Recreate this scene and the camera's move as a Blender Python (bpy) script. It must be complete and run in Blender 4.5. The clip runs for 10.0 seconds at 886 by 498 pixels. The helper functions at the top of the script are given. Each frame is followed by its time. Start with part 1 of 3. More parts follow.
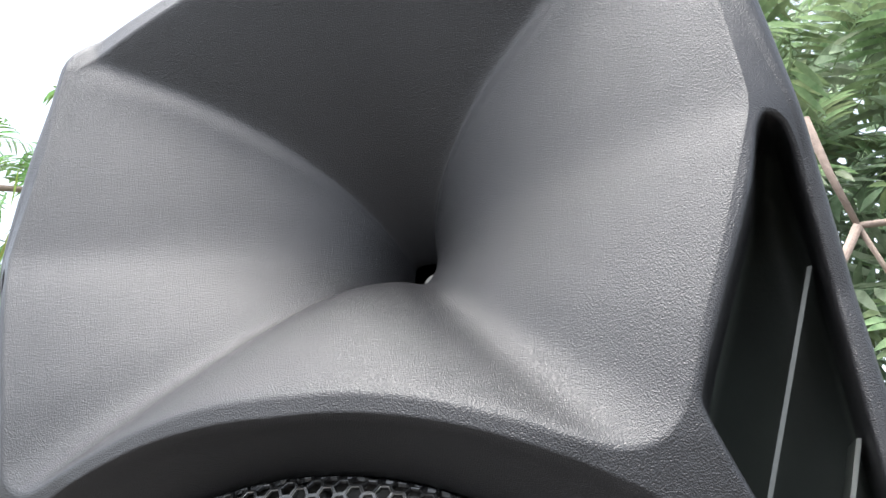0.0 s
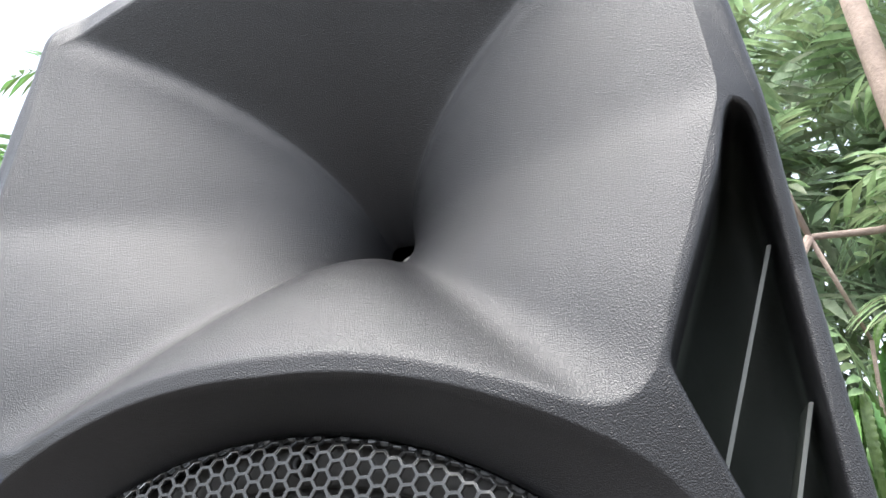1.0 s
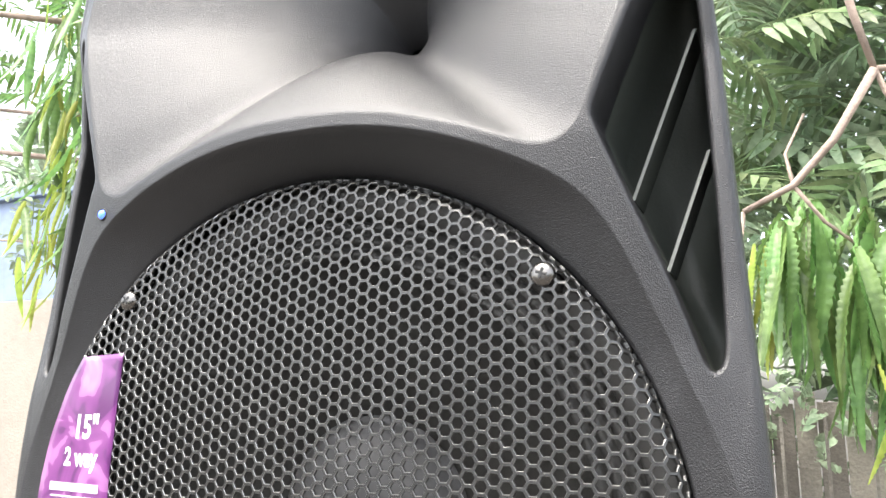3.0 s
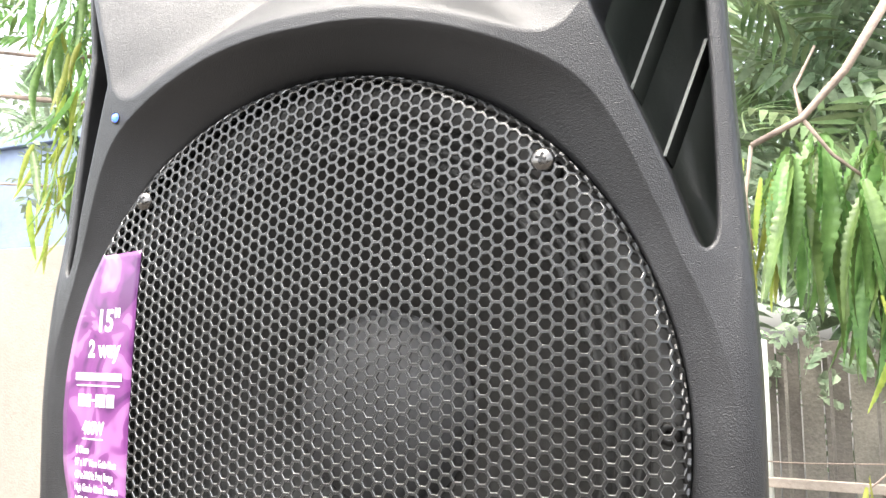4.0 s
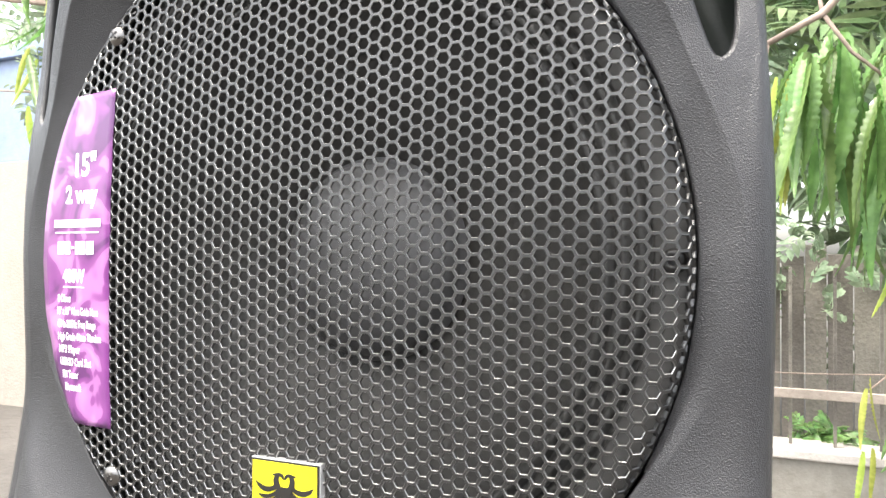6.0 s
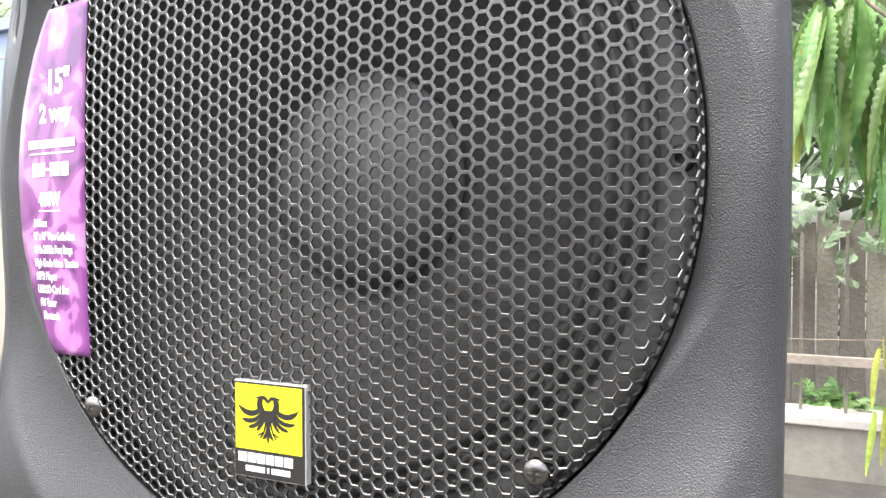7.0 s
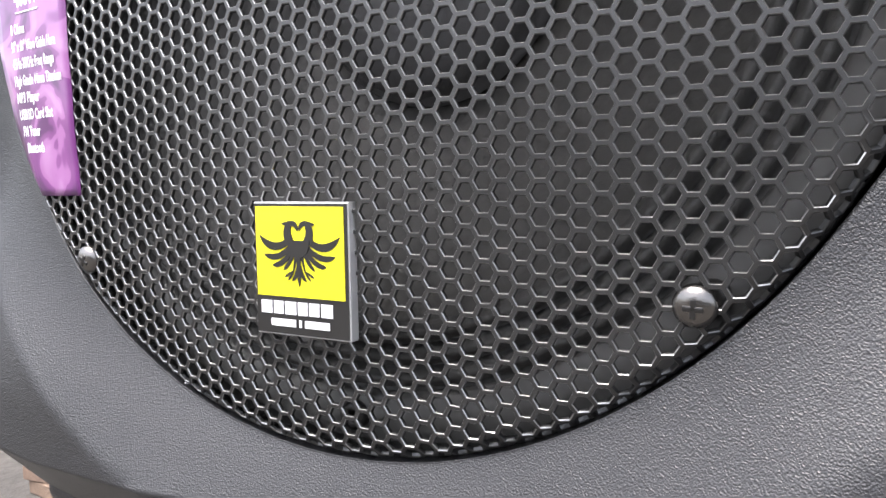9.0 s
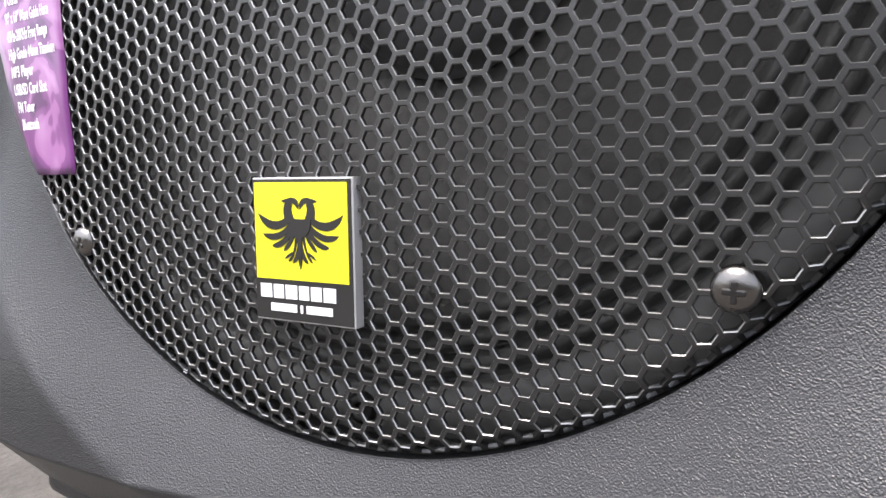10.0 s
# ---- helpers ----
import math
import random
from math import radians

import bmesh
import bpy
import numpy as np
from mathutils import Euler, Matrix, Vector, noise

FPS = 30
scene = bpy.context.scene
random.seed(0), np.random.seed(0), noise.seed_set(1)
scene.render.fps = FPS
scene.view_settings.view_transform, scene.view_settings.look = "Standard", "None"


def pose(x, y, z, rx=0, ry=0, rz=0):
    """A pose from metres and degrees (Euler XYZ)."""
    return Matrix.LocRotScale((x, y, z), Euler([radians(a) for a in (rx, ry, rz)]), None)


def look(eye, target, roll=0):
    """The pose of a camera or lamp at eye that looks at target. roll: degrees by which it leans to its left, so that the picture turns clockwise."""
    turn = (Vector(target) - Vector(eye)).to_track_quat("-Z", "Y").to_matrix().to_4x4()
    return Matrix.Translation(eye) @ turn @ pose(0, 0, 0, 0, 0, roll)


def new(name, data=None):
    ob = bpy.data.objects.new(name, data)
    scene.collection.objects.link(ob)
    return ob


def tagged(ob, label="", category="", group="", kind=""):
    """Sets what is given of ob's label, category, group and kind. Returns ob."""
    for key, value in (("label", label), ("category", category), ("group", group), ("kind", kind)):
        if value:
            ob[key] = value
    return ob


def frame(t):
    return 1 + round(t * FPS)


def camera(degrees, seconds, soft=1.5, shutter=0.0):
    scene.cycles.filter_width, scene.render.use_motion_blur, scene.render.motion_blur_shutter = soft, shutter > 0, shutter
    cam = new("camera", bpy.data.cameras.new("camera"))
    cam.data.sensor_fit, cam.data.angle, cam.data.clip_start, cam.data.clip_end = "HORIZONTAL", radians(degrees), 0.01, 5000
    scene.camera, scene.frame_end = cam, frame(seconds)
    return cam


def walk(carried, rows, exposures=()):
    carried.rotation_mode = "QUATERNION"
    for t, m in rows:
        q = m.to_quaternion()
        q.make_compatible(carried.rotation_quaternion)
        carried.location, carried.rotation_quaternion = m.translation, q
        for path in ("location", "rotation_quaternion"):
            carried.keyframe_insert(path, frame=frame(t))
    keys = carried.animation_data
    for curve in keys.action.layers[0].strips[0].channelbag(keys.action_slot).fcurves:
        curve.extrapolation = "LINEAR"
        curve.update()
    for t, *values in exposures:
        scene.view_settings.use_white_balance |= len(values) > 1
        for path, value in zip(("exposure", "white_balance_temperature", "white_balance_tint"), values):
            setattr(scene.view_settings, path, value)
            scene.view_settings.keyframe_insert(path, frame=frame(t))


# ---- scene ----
import itertools

cam = camera(61.0, 10.0)
PATH = [
    (0, (0.169, -0.263, 0.166), (-0.486, 1.472, 0.915), -2.0),
    (0.5, (0.162, -0.272, 0.163), (-0.423, 1.464, 0.966), -1.9),
    (1, (0.162, -0.274, 0.147), (-0.392, 1.49, 0.909), -1.8),
    (1.5, (0.172, -0.275, 0.124), (-0.399, 1.529, 0.772), -0.9),
    (2, (0.187, -0.284, 0.1), (-0.465, 1.527, 0.642), -0.4),
    (2.5, (0.211, -0.313, 0.085), (-0.511, 1.496, 0.542), -0.1),
    (2.7, (0.221, -0.328, 0.083), (-0.525, 1.479, 0.506), 0.1),
    (4, (0.234, -0.347, 0.045), (-0.562, 1.472, 0.281), 0.0),
    (4.5, (0.233, -0.338, 0.032), (-0.573, 1.485, 0.201), -0.0),
    (5, (0.233, -0.332, 0.023), (-0.574, 1.495, 0.132), 0.1),
    (5.5, (0.231, -0.327, 0.013), (-0.578, 1.502, 0.073), 0.2),
    (7, (0.228, -0.292, -0.029), (-0.613, 1.522, -0.08), -0.1),
    (7.5, (0.222, -0.278, -0.049), (-0.629, 1.529, -0.146), -0.6),
    (8, (0.207, -0.254, -0.071), (-0.669, 1.539, -0.214), -0.6),
    (8.5, (0.189, -0.221, -0.088), (-0.755, 1.533, -0.263), -0.8),
    (9, (0.173, -0.201, -0.096), (-0.82, 1.525, -0.278), -0.8),
    (9.5, (0.17, -0.189, -0.099), (-0.849, 1.52, -0.301), -0.8),
    (10, (0.165, -0.182, -0.102), (-0.875, 1.515, -0.304), -0.8),
]
walk(cam, [(t, look(eye, target, roll)) for t, eye, target, roll in PATH],
     exposures=[(0, 1.9, 6350, 9), (1.5, 2.0, 6450, 9), (2.5, 2.38, 6720, 9), (5.5, 2.58, 6850, 9), (7.5, 2.46, 6600, 11), (8.5, 2.2, 6450, 13), (10, 1.9, 6500, 13)])

# ---------------------------------------------------------------- light
SUN_ELEV, SUN_AZ = 70.0, 203.0
world = bpy.data.worlds.new("sky")
scene.world = world
world.use_nodes = True
wn = world.node_tree
sky = wn.nodes.new("ShaderNodeTexSky")
sky.sky_type = "NISHITA"
sky.sun_disc = False
sky.sun_elevation = radians(SUN_ELEV)
sky.sun_rotation = radians(SUN_AZ)
sky.air_density, sky.dust_density, sky.ozone_density = 1.0, 4.0, 1.0
bg = wn.nodes["Background"]
bg.inputs["Strength"].default_value = 0.15
# thin cloud takes most of the blue out
cloud = wn.nodes.new("ShaderNodeHueSaturation")
cloud.inputs["Saturation"].default_value = 0.45
wn.links.new(sky.outputs[0], cloud.inputs["Color"])
wn.links.new(cloud.outputs[0], bg.inputs["Color"])
sun_data = bpy.data.lights.new("sun", "SUN")
sun_data.energy, sun_data.angle, sun_data.color = 1.05, radians(50), (1.0, 0.98, 0.95)
sun = new("sun", sun_data)
_d = Vector((math.sin(radians(SUN_AZ)) * math.cos(radians(SUN_ELEV)), math.cos(radians(SUN_AZ)) * math.cos(radians(SUN_ELEV)), math.sin(radians(SUN_ELEV))))
sun.matrix_world = look(_d * 10, (0, 0, 0))


# ---------------------------------------------------------------- materials
def material(name, color, rough=0.5, metal=0.0, spread=0.15, scale=8.0, grain=0.0, grain_scale=600.0, fine=40.0, second=None, sheen=0.0, coat=0.0, island=0.0, spec=0.5, voro=False):
    m = bpy.data.materials.new(name)
    m.use_nodes = True
    nt = m.node_tree
    b = nt.nodes["Principled BSDF"]
    b.inputs["Roughness"].default_value = rough
    b.inputs["Metallic"].default_value = metal
    b.inputs["Specular IOR Level"].default_value = spec
    b.inputs["Coat Weight"].default_value = coat
    geo = nt.nodes.new("ShaderNodeTexCoord")
    n1 = nt.nodes.new("ShaderNodeTexNoise")
    n1.inputs["Scale"].default_value = scale
    n1.inputs["Detail"].default_value = 5
    nt.links.new(geo.outputs["Object"], n1.inputs["Vector"])
    n2 = nt.nodes.new("ShaderNodeTexNoise")
    n2.inputs["Scale"].default_value = fine
    n2.inputs["Detail"].default_value = 3
    nt.links.new(geo.outputs["Object"], n2.inputs["Vector"])
    add = nt.nodes.new("ShaderNodeMath")
    add.operation = "MULTIPLY_ADD"
    nt.links.new(n2.outputs[0], add.inputs[0])
    add.inputs[1].default_value = 0.5
    nt.links.new(n1.outputs[0], add.inputs[2])
    ramp = nt.nodes.new("ShaderNodeMix")
    ramp.data_type = "RGBA"
    lo = [c * (1 - spread) for c in color]
    hi = [min(1.0, c * (1 + spread)) for c in (second or color)]
    ramp.inputs["A"].default_value = (*lo, 1)
    ramp.inputs["B"].default_value = (*hi, 1)
    mr = nt.nodes.new("ShaderNodeMapRange")
    mr.inputs["From Min"].default_value, mr.inputs["From Max"].default_value = 0.5, 1.0
    nt.links.new(add.outputs[0], mr.inputs["Value"])
    nt.links.new(mr.outputs[0], ramp.inputs["Factor"])
    out = ramp.outputs["Result"]
    if island:
        g = nt.nodes.new("ShaderNodeNewGeometry")
        oi = nt.nodes.new("ShaderNodeObjectInfo")
        s = nt.nodes.new("ShaderNodeMath")
        nt.links.new(g.outputs["Random Per Island"], s.inputs[0])
        nt.links.new(oi.outputs["Random"], s.inputs[1])
        f = nt.nodes.new("ShaderNodeMath")
        f.operation = "FRACT"
        nt.links.new(s.outputs[0], f.inputs[0])
        hsv = nt.nodes.new("ShaderNodeHueSaturation")
        v = nt.nodes.new("ShaderNodeMapRange")
        v.inputs["To Min"].default_value, v.inputs["To Max"].default_value = 1 - island, 1 + island
        nt.links.new(f.outputs[0], v.inputs["Value"])
        nt.links.new(v.outputs[0], hsv.inputs["Value"])
        h = nt.nodes.new("ShaderNodeMapRange")
        h.inputs["To Min"].default_value, h.inputs["To Max"].default_value = 0.5 - 0.07 * island, 0.5 + 0.05 * island
        nt.links.new(f.outputs[0], h.inputs["Value"])
        nt.links.new(h.outputs[0], hsv.inputs["Hue"])
        nt.links.new(out, hsv.inputs["Color"])
        out = hsv.outputs[0]
    nt.links.new(out, b.inputs["Base Color"])
    rv = nt.nodes.new("ShaderNodeMapRange")
    rv.inputs["To Min"].default_value, rv.inputs["To Max"].default_value = max(0.03, rough - 0.08), min(1, rough + 0.08)
    nt.links.new(n1.outputs[0], rv.inputs["Value"])
    nt.links.new(rv.outputs[0], b.inputs["Roughness"])
    if grain:
        if voro:
            t = nt.nodes.new("ShaderNodeTexVoronoi")
            t.feature = "SMOOTH_F1"
            t.inputs["Scale"].default_value = grain_scale
            warp = nt.nodes.new("ShaderNodeTexNoise")
            warp.inputs["Scale"].default_value = grain_scale * 0.7
            nt.links.new(geo.outputs["Object"], warp.inputs["Vector"])
            wadd = nt.nodes.new("ShaderNodeVectorMath")
            wadd.operation = "MULTIPLY_ADD"
            nt.links.new(warp.outputs["Color"], wadd.inputs[0])
            wadd.inputs[1].default_value = (1.2 / grain_scale,) * 3
            nt.links.new(geo.outputs["Object"], wadd.inputs[2])
            nt.links.new(wadd.outputs[0], t.inputs["Vector"])
            src = t.outputs["Distance"]
        else:
            t = nt.nodes.new("ShaderNodeTexNoise")
            t.inputs["Scale"].default_value = grain_scale
            t.inputs["Detail"].default_value = 4
            nt.links.new(geo.outputs["Object"], t.inputs["Vector"])
            src = t.outputs[0]
        bump = nt.nodes.new("ShaderNodeBump")
        bump.inputs["Strength"].default_value = grain
        bump.inputs["Distance"].default_value = (0.85 if voro else 0.6) / grain_scale
        nt.links.new(src, bump.inputs["Height"])
        nt.links.new(bump.outputs[0], b.inputs["Normal"])
    return m


def leaf_material(name, color, second, rough=0.42, through_light=0.45):
    m = material(name, color, rough, 0, 0.25, 6.0, 0.25, 60.0, 30.0, second, island=0.4)
    nt = m.node_tree
    b = nt.nodes["Principled BSDF"]
    t = nt.nodes.new("ShaderNodeBsdfTranslucent")
    mix = nt.nodes.new("ShaderNodeMixShader")
    mix.inputs[0].default_value = through_light
    src = b.inputs["Base Color"].links[0].from_socket
    nt.links.new(src, t.inputs["Color"])
    o = nt.nodes["Material Output"]
    nt.links.new(b.outputs[0], mix.inputs[1])
    nt.links.new(t.outputs[0], mix.inputs[2])
    nt.links.new(mix.outputs[0], o.inputs["Surface"])
    return m


PLASTIC = material("grained_black_plastic", (0.024, 0.024, 0.0255), 0.36, 0, 0.15, 9.0, 0.7, 1900.0, 160.0, voro=True, spec=0.6)
PORT_IN = material("smooth_black_plastic", (0.058, 0.066, 0.058), 0.55, 0, 0.2, 12.0, 0.15, 500.0)
# brighter than the sheet: edge highlights put into the colour
STEEL_EDGE = material("highlight_steel_edge", (0.38, 0.375, 0.367), 0.36, 0.9, 0.1, 30.0)
STEEL = material("black_coated_steel", (0.088, 0.088, 0.087), 0.36, 0.88, 0.12, 14.0, 0.12, 1500.0, 200.0, spec=0.8)
PAPER = material("dark_paper_cone", (0.036, 0.0345, 0.032), 0.55, 0, 0.2, 10.0, 0.3, 420.0)
CAP = material("dust_cap_cloth", (0.10, 0.10, 0.102), 0.45, 0, 0.15, 14.0, 0.4, 900.0)
RUBBER = material("surround_cloth", (0.05, 0.049, 0.047), 0.55, 0, 0.2, 20.0, 0.4, 700.0)
BASKET = material("basket_metal", (0.09, 0.088, 0.085), 0.5, 0.3, 0.15, 18.0)
CHROME = material("dark_nickel_screw", (0.21, 0.20, 0.19), 0.28, 1.0, 0.15, 60.0, 0.15, 900.0)
VANE = material("pale_vane_edge", (0.10, 0.108, 0.10), 0.5, 0, 0.1, 30.0)
SILVER = material("silver_edge", (0.62, 0.62, 0.62), 0.35, 0.6, 0.06, 40.0)
YELLOW = material("yellow_enamel", (0.86, 0.78, 0.02), 0.3, 0, 0.03, 30.0, coat=0.3)
BADGE_BLACK = material("badge_black", (0.018, 0.017, 0.016), 0.35, 0, 0.1, 30.0)
WHITE = material("white_print", (0.85, 0.83, 0.85), 0.45, 0, 0.04, 60.0)
LED_LENS = material("led_lens", (0.14, 0.28, 0.85), 0.15, 0, 0.05, 60.0, coat=0.5)
LED_LENS.node_tree.nodes["Principled BSDF"].inputs["Emission Color"].default_value = (0.05, 0.15, 1.0, 1)
LED_LENS.node_tree.nodes["Principled BSDF"].inputs["Emission Strength"].default_value = 0.45
PALE = material("pale_throat_plate", (0.5, 0.49, 0.45), 0.5, 0, 0.1, 40.0)
BARK = material("grey_brown_bark", (0.30, 0.23, 0.19), 0.8, 0, 0.3, 10.0, 0.6, 90.0, 50.0)
LEAF = leaf_material("green_leaf", (0.07, 0.16, 0.045), (0.20, 0.34, 0.11), 0.34, 0.35)
LEAF_MID = leaf_material("dull_green_leaf", (0.12, 0.20, 0.09), (0.30, 0.39, 0.21), 0.4)
LEAF_DARK = leaf_material("deep_green_leaf", (0.11, 0.165, 0.085), (0.26, 0.33, 0.20))
LEAF_YOUNG = leaf_material("yellow_green_leaf", (0.24, 0.35, 0.05), (0.42, 0.48, 0.11))
LEAF_GREY = leaf_material("grey_green_leaf", (0.15, 0.23, 0.13), (0.36, 0.44, 0.31), 0.5)
CONCRETE = material("weathered_concrete", (0.30, 0.275, 0.235), 0.85, 0, 0.25, 2.5, 0.4, 60.0, 25.0)
CAPSTONE = material("pale_coping", (0.55, 0.50, 0.45), 0.8, 0, 0.2, 3.0, 0.4, 60.0)
# for the added wall out of view that holds back light
BLOCKER = material("blocker_render", (0.20, 0.185, 0.16), 0.85, 0, 0.15, 1.2, 0.3, 40.0, 12.0)
CREAM = material("cream_render", (0.33, 0.292, 0.25), 0.85, 0, 0.12, 1.2, 0.3, 40.0, 12.0)
BLUE = material("pale_blue_paint", (0.22, 0.28, 0.40), 0.7, 0, 0.15, 1.5, 0.2, 40.0, 14.0)
FENCE = material("old_grey_boards", (0.165, 0.15, 0.128), 0.85, 0, 0.35, 4.0, 0.5, 40.0, 60.0, island=0.25)
RAIL = material("pale_timber_rail", (0.38, 0.32, 0.27), 0.8, 0, 0.25, 3.0, 0.4, 50.0, 30.0)
SOIL = material("pale_earth", (0.075, 0.068, 0.06), 0.95, 0, 0.35, 1.6, 0.6, 20.0, 9.0)
BRICK = material("brown_brick", (0.20, 0.14, 0.10), 0.9, 0, 0.2, 6.0, 0.5, 60.0, 30.0, island=0.25)
POT = material("white_glazed_pot", (0.7, 0.72, 0.68), 0.4, 0, 0.1, 10.0)
STAND = material("black_steel_tube", (0.03, 0.03, 0.03), 0.4, 0.2, 0.1, 20.0)


def purple_material():
    m = bpy.data.materials.new("purple_printed_film")
    m.use_nodes = True
    nt = m.node_tree
    b = nt.nodes["Principled BSDF"]
    b.inputs["Roughness"].default_value = 0.28
    b.inputs["Coat Weight"].default_value = 0.3
    tc = nt.nodes.new("ShaderNodeTexCoord")
    w = nt.nodes.new("ShaderNodeTexNoise")
    w.inputs["Scale"].default_value = 26
    w.inputs["Detail"].default_value = 2
    w.inputs["Distortion"].default_value = 1.6
    nt.links.new(tc.outputs["Object"], w.inputs["Vector"])
    cr = nt.nodes.new("ShaderNodeValToRGB")
    cr.color_ramp.interpolation = "EASE"
    e = cr.color_ramp.elements
    e[0].position, e[0].color = 0.40, (0.10, 0.022, 0.115, 1)
    e[1].position, e[1].color = 0.47, (0.175, 0.042, 0.185, 1)
    for p, c in ((0.535, (0.20, 0.05, 0.205, 1)), (0.56, (0.34, 0.13, 0.33, 1)), (0.68, (0.41, 0.20, 0.40, 1))):
        el = e.new(p)
        el.color = c
    nt.links.new(w.outputs[0], cr.inputs[0])
    nt.links.new(cr.outputs[0], b.inputs["Base Color"])
    return m


PURPLE = purple_material()


# ---------------------------------------------------------------- mesh helpers
def mesh_from(name, verts, faces, mat, smooth=True):
    me = bpy.data.meshes.new(name)
    me.from_pydata([tuple(v) for v in verts], [], [tuple(f) for f in faces])
    me.materials.append(mat)
    if smooth:
        me.polygons.foreach_set("use_smooth", [True] * len(me.polygons))
    me.update()
    return me


def part_mesh(name, me, parent, label=""):
    ob = new(name, me)
    ob.parent = parent
    if label:
        tagged(ob, label)
    return ob


def part(name, bm, mat, parent, label="", smooth=True):
    me = bpy.data.meshes.new(name)
    bm.to_mesh(me)
    bm.free()
    me.materials.append(mat)
    if smooth:
        me.polygons.foreach_set("use_smooth", [True] * len(me.polygons))
    return part_mesh(name, me, parent, label)


def thing(name, label, category, at=(0, 0, 0), kind="", group=""):
    ob = new(name)
    ob.location = at
    return tagged(ob, label, category, group, kind)


def box_bm(x0, x1, y0, y1, z0, z1, bevel=0.0):
    bm = bmesh.new()
    bmesh.ops.create_cube(bm, size=1.0, matrix=Matrix.Translation(((x0 + x1) / 2, (y0 + y1) / 2, (z0 + z1) / 2)) @ Matrix.Diagonal((x1 - x0, y1 - y0, z1 - z0, 1)))
    if bevel:
        bmesh.ops.bevel(bm, geom=bm.edges[:], offset=bevel, segments=2, affect="EDGES", profile=0.5)
    return bm


def smooth_loop(pts, n, close=True):
    """n even samples on a smooth closed curve through pts."""
    p = np.array(pts, float)
    out = []
    m = len(p)
    for i in range(m):
        a, b, c, d = p[(i - 1) % m], p[i], p[(i + 1) % m], p[(i + 2) % m]
        for t in np.linspace(0, 1, 24, endpoint=False):
            # centripetal-like: plain Catmull-Rom with reduced tension
            k = 0.42
            m1, m2 = k * (c - a), k * (d - b)
            lim = np.linalg.norm(c - b) * 1.2
            for v in (m1, m2):
                ln = np.linalg.norm(v)
                if ln > lim:
                    v *= lim / ln
            h = (2 * t**3 - 3 * t**2 + 1, t**3 - 2 * t**2 + t, -2 * t**3 + 3 * t**2, t**3 - t**2)
            out.append(h[0] * b + h[1] * m1 + h[2] * c + h[3] * m2)
    out = np.array(out)
    seg = np.linalg.norm(np.roll(out, -1, 0) - out, axis=1)
    s = np.concatenate([[0], np.cumsum(seg)])
    u = np.linspace(0, s[-1], n, endpoint=False)
    q = np.vstack([out, out[:1]])
    return np.stack([np.interp(u, s, q[:, k]) for k in range(2)], 1)


def mirror(right):
    """A closed outline from its right half, top centre to bottom centre."""
    left = [(-x, z) for x, z in right[::-1] if abs(x) > 1e-6]
    return list(right) + left


def inset(loop, d):
    """Moves a closed loop to its left side by d."""
    t = np.roll(loop, -1, 0) - np.roll(loop, 1, 0)
    t /= np.linalg.norm(t, axis=1)[:, None] + 1e-12
    return loop + np.reshape(d, (-1, 1)) * np.stack([-t[:, 1], t[:, 0]], 1)


def area(loop):
    x, z = loop.T
    return 0.5 * np.sum(x * np.roll(z, -1) - np.roll(x, -1) * z)


def inside(pts, loop):
    x, z = pts[:, 0][:, None], pts[:, 1][:, None]
    x0, z0 = loop.T
    x1, z1 = np.roll(x0, -1), np.roll(z0, -1)
    cross = ((z0 > z) != (z1 > z)) & (x < (x1 - x0) * (z - z0) / (z1 - z0 + 1e-15) + x0)
    return cross.sum(1) % 2 == 1


def bridge(rings, closed=True, cap=False):
    """Verts and quad faces of a loft through rings of equal count."""
    n = len(rings[0])
    verts = [tuple(v) for r in rings for v in r]
    faces = []
    for k in range(len(rings) - 1):
        for i in range(n if closed else n - 1):
            j = (i + 1) % n
            faces.append((k * n + i, k * n + j, (k + 1) * n + j, (k + 1) * n + i))
    if cap:
        faces.append(tuple((len(rings) - 1) * n + i for i in range(n)))
    return verts, faces


def tube(points, radii, sides=8):
    """A tapered tube through points."""
    rings = []
    pts = [Vector(p) for p in points]
    for i, p in enumerate(pts):
        d = (pts[min(i + 1, len(pts) - 1)] - pts[max(i - 1, 0)]).normalized()
        a = d.orthogonal().normalized() if i == 0 else (prev - d * prev.dot(d)).normalized()
        prev = a
        b = d.cross(a)
        rings.append([p + radii[i] * (math.cos(2 * math.pi * k / sides) * a + math.sin(2 * math.pi * k / sides) * b) for k in range(sides)])
    v, f = bridge(rings)
    f.append(tuple(range(sides))[::-1])
    f.append(tuple((len(rings) - 1) * sides + k for k in range(sides)))
    return v, f


def lathe(profile, sides, y_axis=True, arc=2 * math.pi):
    """Revolves (r, y) pairs about the y axis."""
    rings = []
    for r, y in profile:
        rings.append([(r * math.cos(arc * k / sides), y, r * math.sin(arc * k / sides)) for k in range(sides)])
    return bridge(rings)


# ---------------------------------------------------------------- the loudspeaker
def face_base(x, z):
    """How far the middle of the front face lies behind the grille's plane."""
    up = np.maximum(z - 0.2, 0)
    low = np.clip(-z / 0.2, 0, 1.0)
    side = -0.012 + 0.021 * (x / 0.2) ** 2 + 0.35 * up**2 + 0.012 * low + 0.008 * np.clip((0.2 - z) / 0.1, 0, 1)
    bowl = 0.0145 - 0.48 * np.clip(np.hypot(x, z) - 0.198, 0, 0.042)
    k = np.clip((-z - 0.05) / 0.15, 0, 1)
    k = k * k * (3 - 2 * k)
    return side * (1 - k) + bowl * k


